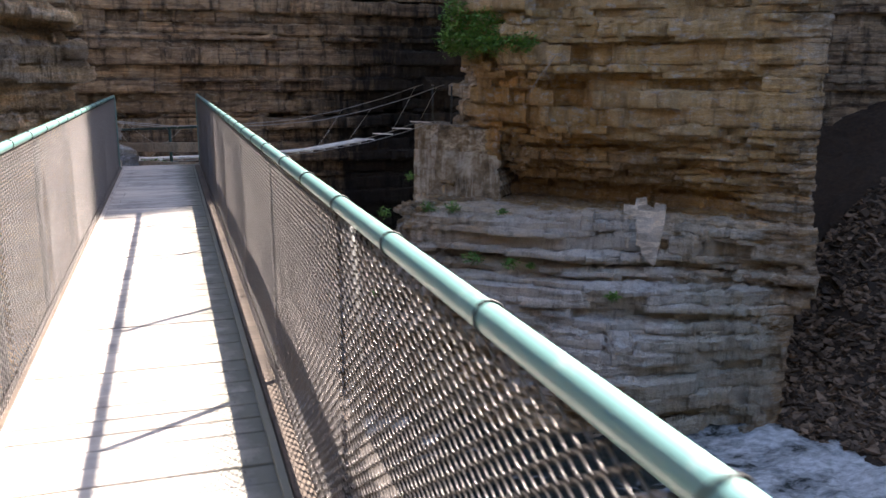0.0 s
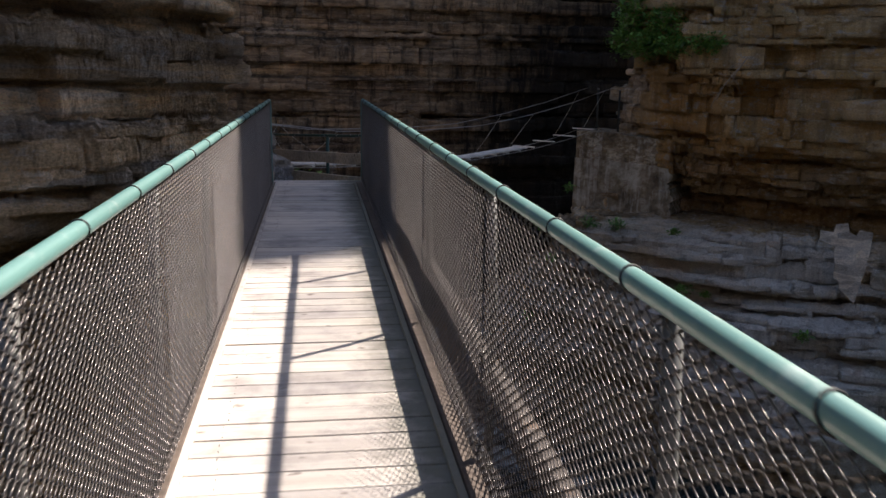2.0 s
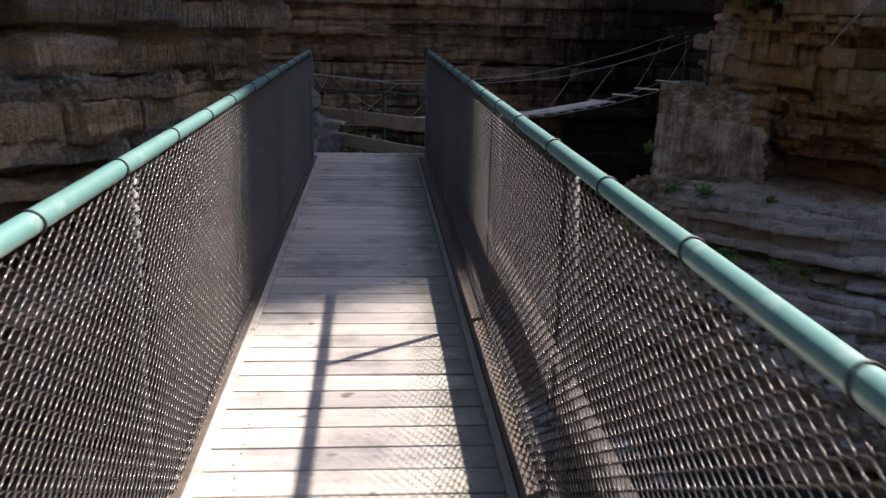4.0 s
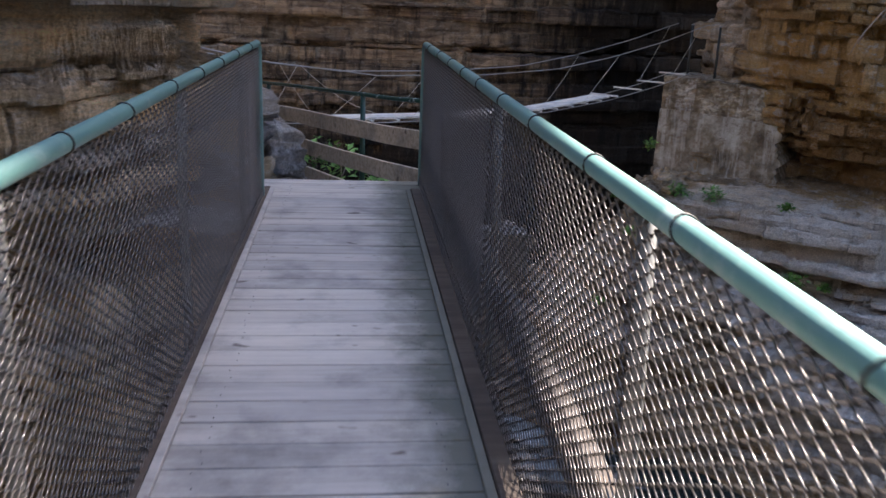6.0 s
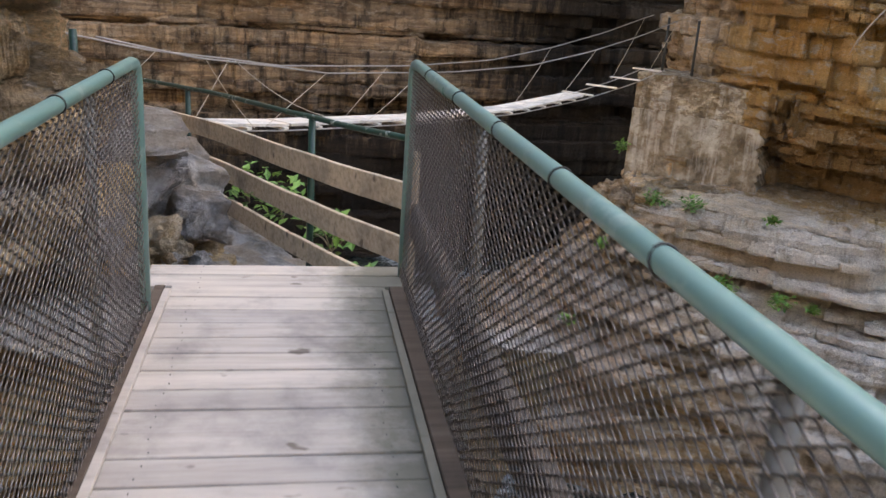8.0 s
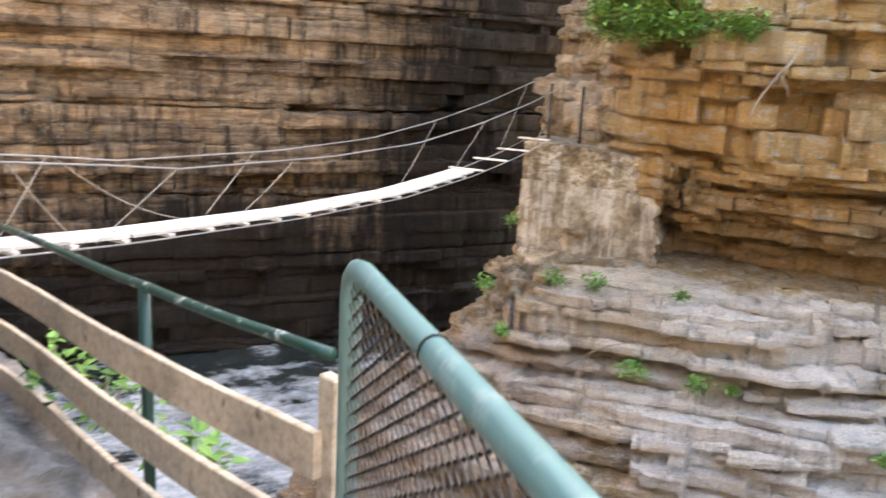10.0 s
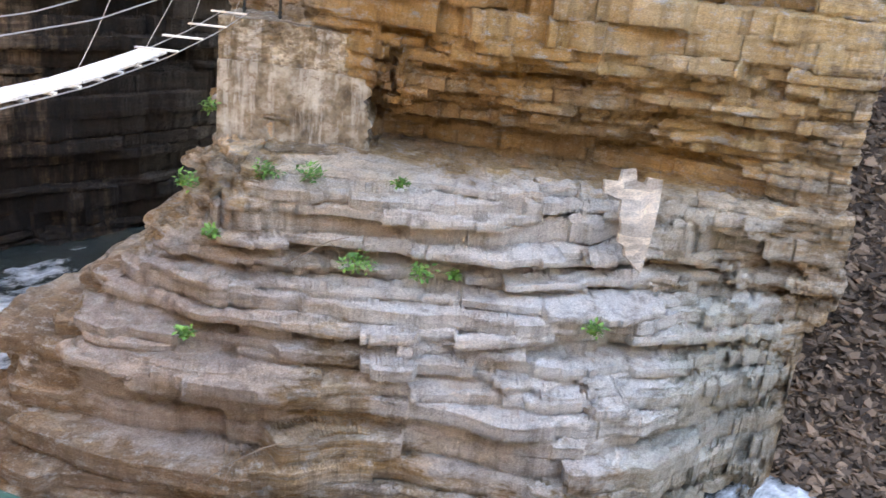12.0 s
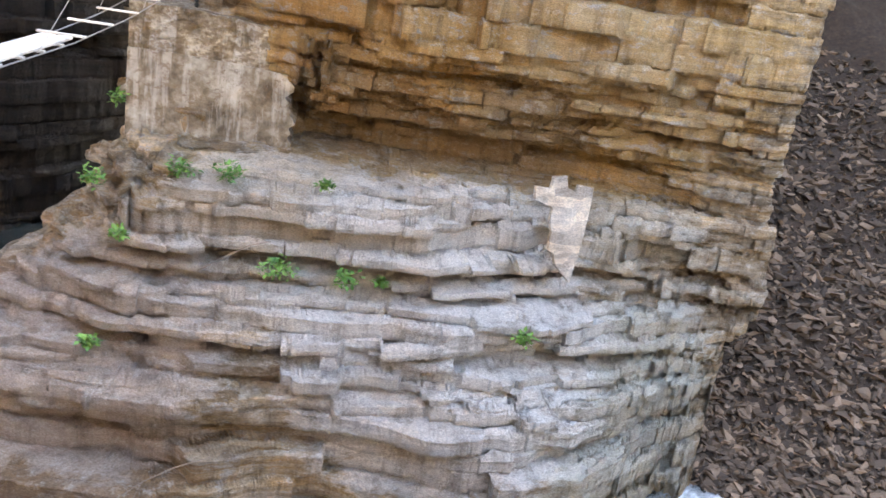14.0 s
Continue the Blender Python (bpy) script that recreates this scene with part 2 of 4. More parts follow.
RUSTY_CHORD = paint_material("rusty_brown_steel", (0.055, 0.045, 0.038), (0.11, 0.07, 0.045), 0.8, 0.95)
BLACK_STEEL = paint_material("black_steel", (0.02, 0.022, 0.02), (0.06, 0.05, 0.04), 0.4, 0.5)


def metal_material(name, base, rough, metallic):
    m, nt, bs = shader(name)
    n = noise_tex(nt, tex_coords(nt), 40, 4, 0.6)
    col = mix(nt, ramp(nt, n, [(0.4, (0, 0, 0)), (0.7, (0.6, 0.6, 0.6))]), base, tuple(v * 0.6 for v in base))
    nt.links.new(col, bs.inputs["Base Color"])
    bs.inputs["Roughness"].default_value = rough
    bs.inputs["Metallic"].default_value = metallic
    return m


WIRE = metal_material("chain_link_wire", (0.21, 0.19, 0.18), 0.36, 0.8)
POST_STEEL = metal_material("galvanised_post", (0.15, 0.15, 0.14), 0.55, 0.3)
TIE = metal_material("black_tie_wire", (0.03, 0.03, 0.03), 0.5, 0.3)
CABLE = metal_material("steel_cable", (0.42, 0.40, 0.38), 0.5, 0.4)
ROPE = metal_material("pale_rope", (0.62, 0.55, 0.46), 0.9, 0.0)


def leaf_material(name, a, b):
    m, nt, bs = shader(name)
    geo = nt.nodes.new("ShaderNodeNewGeometry")
    col = ramp(nt, geo.outputs["Random Per Island"], [(0, a), (1, b)])
    nt.links.new(col, bs.inputs["Base Color"])
    bs.inputs["Roughness"].default_value = 0.6
    bs.inputs["Transmission Weight"].default_value = 0.0
    return m


LEAF = leaf_material("green_leaves", (0.045, 0.14, 0.025), (0.19, 0.36, 0.07))
TWIG = metal_material("bare_twig", (0.35, 0.28, 0.22), 0.9, 0.0)


def water_material():
    m, nt, bs = shader("whitewater")
    v = tex_coords(nt, (0.55, 1.0, 1.0))
    big = noise_tex(nt, v, 0.55, 8, 0.72)
    rapids = nt.nodes.new("ShaderNodeMath")
    rapids.operation = 'MAXIMUM'
    nt.links.new(zone(nt, (17.0, 16.5, -9.7), 7.5), rapids.inputs[0])
    nt.links.new(zone(nt, (2.0, 32.0, -9.7), 14.0), rapids.inputs[1])
    amount = nt.nodes.new("ShaderNodeMath")
    amount.operation = 'MULTIPLY_ADD'
    nt.links.new(rapids.outputs[0], amount.inputs[0])
    amount.inputs[1].default_value = 0.26
    nt.links.new(big, amount.inputs[2])
    foam = ramp(nt, amount.outputs[0], [(0.63, (0, 0, 0)), (0.76, (1, 1, 1))])
    fine = noise_tex(nt, v, 5.0, 8, 0.7)
    col = mix(nt, foam, (0.02, 0.028, 0.026), ramp(nt, fine, [(0.3, (0.22, 0.27, 0.29)), (0.62, (0.68, 0.73, 0.76))]))
    nt.links.new(col, bs.inputs["Base Color"])
    nt.links.new(ramp(nt, amount.outputs[0], [(0.63, (0.10,) * 3), (0.76, (0.75,) * 3)]), bs.inputs["Roughness"])
    bs.inputs["IOR"].default_value = 1.33
    bump(nt, bs, fine, 0.9, 0.16)
    return m


WATER = water_material()


def gravel_material():
    m, nt, bs = shader("dark_scree_soil")
    n = noise_tex(nt, tex_coords(nt), 6, 10, 0.75)
    col = ramp(nt, n, [(0.3, (0.012, 0.008, 0.005)), (0.55, (0.045, 0.028, 0.017)), (0.75, (0.10, 0.064, 0.04))])
    nt.links.new(col, bs.inputs["Base Color"])
    bs.inputs["Roughness"].default_value = 0.9
    bump(nt, bs, n, 0.9, 0.08)
    return m


SCREE = gravel_material()


def stone_piece_material(name, lo, hi):
    m, nt, bs = shader(name)
    geo = nt.nodes.new("ShaderNodeNewGeometry")
    col = ramp(nt, geo.outputs["Random Per Island"], [(0, lo), (0.7, tuple((a + b) / 2 for a, b in zip(lo, hi))), (1, hi)])
    g = noise_tex(nt, tex_coords(nt), 20, 6, 0.7)
    col = mix(nt, 0.6, col, ramp(nt, g, [(0.3, (0.6,) * 3), (0.7, (1.25,) * 3)]), 'MULTIPLY')
    nt.links.new(col, bs.inputs["Base Color"])
    bs.inputs["Roughness"].default_value = 0.85
    bump(nt, bs, g, 0.5, 0.02)
    return m


def boulder_material(name, greys, ochre, amount):
    m, nt, bs = shader(name)
    n = noise_tex(nt, tex_coords(nt), 3.0, 8, 0.7)
    col = ramp(nt, n, [(0.32, greys[0]), (0.5, greys[1]), (0.66, greys[2])])
    p = noise_tex(nt, tex_coords(nt, (1, 1, 1.7)), 1.6, 5, 0.6)
    col = mix(nt, ramp(nt, p, [(0.5, (0, 0, 0)), (0.58, (amount,) * 3)]), col, ochre)
    g = noise_tex(nt, tex_coords(nt), 30, 8, 0.75)
    col = mix(nt, 0.6, col, ramp(nt, g, [(0.3, (0.55,) * 3), (0.7, (1.3,) * 3)]), 'MULTIPLY')
    col = mix(nt, 1.0, col, ramp(nt, per_object(nt), [(0, (0.7, 0.7, 0.72)), (1, (1.2, 1.18, 1.14))]), 'MULTIPLY')
    nt.links.new(col, bs.inputs["Base Color"])
    bs.inputs["Roughness"].default_value = 0.88
    rough = noise_tex(nt, tex_coords(nt), 8, 12, 0.8)
    bump(nt, bs, rough, 1.0, 0.11)
    return m


BOULDER_GREY = boulder_material("grey_boulder_stone", [(0.09, 0.085, 0.083), (0.37, 0.36, 0.355), (0.70, 0.69, 0.68)], (0.46, 0.36, 0.25), 0.5)
BOULDER_OCHRE = boulder_material("ochre_boulder_stone", [(0.22, 0.16, 0.10), (0.45, 0.34, 0.21), (0.60, 0.53, 0.44)], (0.55, 0.38, 0.17), 0.7)
SCREE_STONE = stone_piece_material("scree_stones", (0.03, 0.02, 0.013), (0.26, 0.18, 0.12))


# ---- mesh helpers ----
def from_arrays(name, verts, faces, material):
    me = bpy.data.meshes.new(name)
    me.from_pydata(verts.tolist() if isinstance(verts, np.ndarray) else verts, [], faces.tolist() if isinstance(faces, np.ndarray) else faces)
    me.materials.append(material)
    me.update()
    return me


def attach(ob, parent):
    if parent is not None:
        ob.parent = parent
    return ob


def part(name, bm, material, parent, label=""):
    me = bpy.data.meshes.new(name)
    bm.to_mesh(me)
    bm.free()
    me.materials.append(material)
    return attach(tagged(new(name, me), label), parent)


def empty(name, m=None):
    ob = new(name)
    ob.empty_display_size = 0.2
    if m is not None:
        ob.matrix_world = m
    return ob


def box_bm(sx, sy, sz, bevel=0.0, centre=(0, 0, 0)):
    bm = bmesh.new()
    bmesh.ops.create_cube(bm, size=1, matrix=Matrix.Translation(centre) @ Matrix.Diagonal((sx, sy, sz, 1)))
    if bevel:
        bmesh.ops.bevel(bm, geom=bm.edges[:], offset=bevel, segments=1, affect='EDGES')
    return bm


def tube_arrays(pts, r, sides=8, closed=False):
    """Round tube along points."""
    pts = [Vector(p) for p in pts]
    n = len(pts)
    verts, faces = [], []
    up = Vector((0.123, 0.31, 0.94)).normalized()
    for i, p in enumerate(pts):
        a = pts[(i - 1) % n] if closed else pts[max(i - 1, 0)]
        b = pts[(i + 1) % n] if closed else pts[min(i + 1, n - 1)]
        d = (b - a).normalized()
        ref = up if abs(d.dot(up)) < 0.95 else Vector((1, 0, 0))
        s = d.cross(ref).normalized()
        q = s.cross(d)
        for k in range(sides):
            w = 2 * math.pi * k / sides
            verts.append(p + r * (math.cos(w) * s + math.sin(w) * q))
    for i in range(n if closed else n - 1):
        j = (i + 1) % n
        for k in range(sides):
            l = (k + 1) % sides
            faces.append((i * sides + k, i * sides + l, j * sides + l, j * sides + k))
    if not closed:
        faces.append(tuple(reversed(range(sides))))
        faces.append(tuple(range((n - 1) * sides, n * sides)))
    return verts, faces


def tube(name, pts, r, material, parent=None, sides=10, closed=False, label="", smooth=True):
    v, f = tube_arrays(pts, r, sides, closed)
    me = from_arrays(name, [tuple(p) for p in v], f, material)
    if smooth:
        me.shade_smooth()
    return attach(tagged(new(name, me), label), parent)


# ---- cliffs: beds of rock stacked along plan curves ----
def spline(points, n):
    """Catmull-Rom through plan points, n samples evenly in length."""
    p = np.array(points, float)
    q = np.vstack([2 * p[0] - p[1], p, 2 * p[-1] - p[-2]])
    out = []
    for i in range(len(p) - 1):
        t = np.linspace(0, 1, 40, endpoint=False)[:, None]
        a, b, c, d = q[i], q[i + 1], q[i + 2], q[i + 3]
        out.append(0.5 * (2 * b + (c - a) * t + (2 * a - 5 * b + 4 * c - d) * t ** 2 + (3 * b - a - 3 * c + d) * t ** 3))
    out.append(p[-1:])
    return np.vstack(out)


def resample(curve, fr):
    """Places at the fractions fr of a reference index along the dense curve."""
    x = np.linspace(0, 1, len(curve))
    return np.stack([np.interp(fr, x, curve[:, 0]), np.interp(fr, x, curve[:, 1])], 1)


def smooth_noise(rng, n, step, octaves=3, angular=False):
    out = np.zeros(n)
    amp = 1.0
    for o in range(octaves):
        k = max(3, int(n / step) + 3)
        pts = rng.uniform(-1, 1, k)
        x = np.linspace(0, k - 1, n)
        i = np.floor(x).astype(int).clip(0, k - 2)
        f = x - i
        if not angular:
            f = f * f * (3 - 2 * f)
        out += amp * (pts[i] * (1 - f) + pts[i + 1] * f)
        amp *= 0.5
        step /= 2.3
    return out


def bed_heights(rng, z0, z1, thin, thick, forced):
    marks = sorted({z0, z1, *[z for z in forced if z0 < z < z1]})
    zs = [z0]
    for lo, hi in zip(marks, marks[1:]):
        while zs[-1] < hi - 1e-6:
            t = rng.uniform(thin, thin * 1.9) if rng.random() < 0.5 else rng.uniform(thick * 0.5, thick)
            zs.append(hi if hi - (zs[-1] + t) < thin * 0.8 else zs[-1] + t)
    return zs


def cliff(name, levels, z0, z1, fractions, material, seed, thin=0.09, thick=0.42, rough=0.07, block=0.08, blen=(0.3, 1.3), dip=0.05, label="", forced=(), lobe=0.0, calm=2.0, slots=0.14, bites=0.35):
    """A wall of bedded rock. levels: (height, plan points). Every bed is a part."""
    rng = np.random.default_rng(seed)
    fr = np.asarray(fractions)
    n = len(fr)
    curves = [(z, resample(spline(p, 0), fr)) for z, p in levels]
    zlev = np.array([z for z, _ in curves])
    stack = np.stack([c for _, c in curves])

    def plan(z):
        k = int(np.clip(np.searchsorted(zlev, z) - 1, 0, len(zlev) - 2))
        f = np.clip((z - zlev[k]) / (zlev[k + 1] - zlev[k]), 0, 1)
        return stack[k] * (1 - f) + stack[k + 1] * f

    mid = plan(0.5 * (z0 + z1))
    seg = np.linalg.norm(np.diff(mid, axis=0), axis=1)
    length = np.concatenate([[0], np.cumsum(seg)])
    tang = np.gradient(mid, axis=0)
    tang = np.stack([np.convolve(np.pad(tang[:, i], 9, mode='edge'), np.ones(19) / 19, 'valid') for i in (0, 1)], 1)
    tang /= np.linalg.norm(tang, axis=1)[:, None] + 1e-9
    normal = np.stack([tang[:, 1], -tang[:, 0]], 1)

    def wave(cell, octaves=3):
        """Angular noise along the wall; cell in metres."""
        m = max(8, int(length[-1] / 0.04))
        return np.interp(length, np.linspace(0, length[-1], m), smooth_noise(rng, m, cell / 0.04, octaves, True))

    zs = bed_heights(rng, z0, z1, thin, thick, forced)
    waves = wave(6.0, 3) * dip
    rows, owner = [], []
    group, shared, step = 0, 0.0, 0.0
    hollows = [(rng.uniform(0, length[-1]), rng.uniform(0.3, 1.3), rng.uniform(z0, z1), rng.uniform(0.12, 0.6), rng.normal(-0.06, 0.20)) for _ in range(int(bites * length[-1] * (z1 - z0)))]
    still = np.clip((calm - fr) / 0.05, 0.15, 1)
    for b in range(len(zs) - 1):
        lo, hi = zs[b], zs[b + 1]
        h = hi - lo
        new_step = any(abs(lo - z) < 1e-6 for z in forced)
        if group <= 0 or new_step:
            if new_step:
                step = wave(2.3, 3) * lobe
            group = rng.integers(1, 5)
            shared = rng.normal(0, rough * 0.7) + wave(2.6, 3) * rough + step
        group -= 1
        base = plan(0.5 * (lo + hi))
        off = shared + rng.normal(0, rough * 0.5) + wave(0.8, 4) * rough * 0.6
        if rng.random() < slots:
            off = off - rng.uniform(0.14, 0.55)
        for at, wide, zc, tall, depth in hollows:
            if abs(0.5 * (lo + hi) - zc) < tall:
                off = off + np.where(np.abs(length - at + rng.normal(0, 0.08)) < wide, depth, 0.0)
        # joints split the bed into blocks that stand out by different amounts
        blocks, groove, tilt, chip, lift = np.zeros(n), np.zeros(n), np.zeros(n), np.zeros(n), np.zeros(n)
        scale_len = 0.5 + 1.7 * min(h / thick, 1)
        s = -rng.uniform(0, blen[1])
        while s < length[-1]:
            e = s + rng.uniform(*blen) * scale_len * (2.2 if rng.random() < 0.25 else 1)
            a, c = np.searchsorted(length, (s, e))
            blocks[a:c] = rng.normal(0, block)
            if rng.random() < 0.13:
                blocks[a:c] -= block * rng.uniform(1.2, 3.2)
            slope = rng.normal(0, 0.16)
            if c > a:
                blocks[a:c] += slope * np.clip(length[a:c] - 0.5 * (s + e), -0.4, 0.4)
                chip[a:c] = rng.choice((0.0, 0.0, 0.03, 0.07)) * min(1, h / 0.25)
            tilt[a:c] = rng.normal(0, 0.03)
            lift[a:c] = rng.normal(0, min(0.03, h * 0.16))
            if 0 < a < n - 1 and rng.random() < 0.65:
                groove[a] = rng.uniform(0.02, 0.12)
                if rng.random() < 0.3:
                    groove[a + 1] = groove[a] * rng.uniform(0.4, 1)
            s = e
        jag = rng.normal(0, 0.003, n) + wave(0.45, 3) * 0.036
        zj = wave(0.7, 3) * min(0.03, h * 0.2)
        if h > 0.30:
            prof = [(0.0, 0.20), (0.07, 0.04), (0.3, 0.0), (0.55, 0.01), (0.8, 0.005), (0.97, 0.008), (1.0, 0.025)]
        elif h > 0.14:
            prof = [(0.0, 0.15), (0.12, 0.02), (0.5, 0.0), (0.95, 0.006), (1.0, 0.02)]
        else:
            prof = [(0.0, 0.06), (0.25, 0.0), (0.9, 0.003), (1.0, 0.012)]
        for v, inset in prof:
            o = (off + blocks + jag) * still + rng.normal(0, 0.008, n) + wave(0.35, 2) * 0.012 - groove - inset * rng.uniform(0.5, 1.6, n) - chip * max(0, v - 0.5)
            xy = base + normal * o[:, None]
            z = lo + v * h + waves + lift * (1 if 0 < v else 0.4) + zj * (0.5 - abs(v - 0.5)) + tilt * (v - 0.3) * min(1, h / 0.2)
            rows.append(np.column_stack([xy, z]))
            owner.append(b)
    top = empty(name)
    idx = {}
    for i, b in enumerate(owner):
        idx.setdefault(b, []).append(i)
    nb = len(zs) - 1
    for b in range(nb):
        rr = list(idx[b])
        if b + 1 < nb:
            rr.append(idx[b + 1][0])
        lines = [rows[r] for r in rr]
        if b + 1 < nb:
            last, nxt = lines[-2], lines[-1]
            gap = np.linalg.norm(nxt[:, :2] - last[:, :2], axis=1)
            if gap.mean() > 0.10:
                fill = []
                amp = np.clip(gap * 0.16, 0, 0.07)
                for t in (0.12, 0.25, 0.4, 0.55, 0.7, 0.85):
                    q = last * (1 - t) + nxt * t
                    q[:, 2] += (wave(0.5, 3) + np.round(wave(0.8, 2) * 2) * 0.5) * amp + rng.normal(0, 0.002, n) + amp * 0.3
                    q[:, :2] += normal * (wave(0.4, 2) * gap * 0.05)[:, None]
                    fill.append(q)
                lines = lines[:-1] + fill + lines[-1:]
        v = np.vstack(lines)
        m = len(lines)
        a = (np.arange(m - 1)[:, None] * n + np.arange(n - 1)[None, :]).ravel()
        f = np.stack([a, a + n, a + n + 1, a + 1], 1)
        attach(new("rock_bed", from_arrays("rock_bed", v, f, material)), top)
    return tagged(top, label, "cliff", "", "structure"), (rows, normal, plan, fr)


def upper_wall(name, curve, z0, z1, back, material, parent, lean=0.0, seed=3):
    """The coarse wall above the view with its plateau behind; parent: the cliff below."""
    rng = np.random.default_rng(seed)
    c = spline(curve, 0)[::4]
    n = len(c)
    cen = np.array(back)
    rows = []
    for i, z in enumerate([z0 - 1.6] + list(np.linspace(z0, z1, 14))):
        off = smooth_noise(rng, n, 6, 2)[:, None] * (0.35 if i > 1 else 0.0) + (0.7 if i == 0 else 0.35)
        d = cen - c
        d /= np.linalg.norm(d, axis=1)[:, None]
        rows.append(np.column_stack([c + d * (lean * max(0, z - z0) + off), np.full(n, z)]))
    rows.append(np.column_stack([np.repeat(cen[None], n, 0) + (c - cen) * 0.02, np.full(n, z1 + 0.5)]))
    v = np.vstack(rows)
    a = (np.arange(len(rows) - 1)[:, None] * n + np.arange(n - 1)[None, :]).ravel()
    f = np.stack([a, a + n, a + n + 1, a + 1], 1)
    return attach(new(name, from_arrays(name, v, f, material)), parent)


def graded(pieces):
    """Fractions along a curve: (to fraction, number) stretches."""
    out, last = [0.0], 0.0
    for to, n in pieces:
        out += list(np.linspace(last, to, n + 1)[1:])
        last = to
    return out


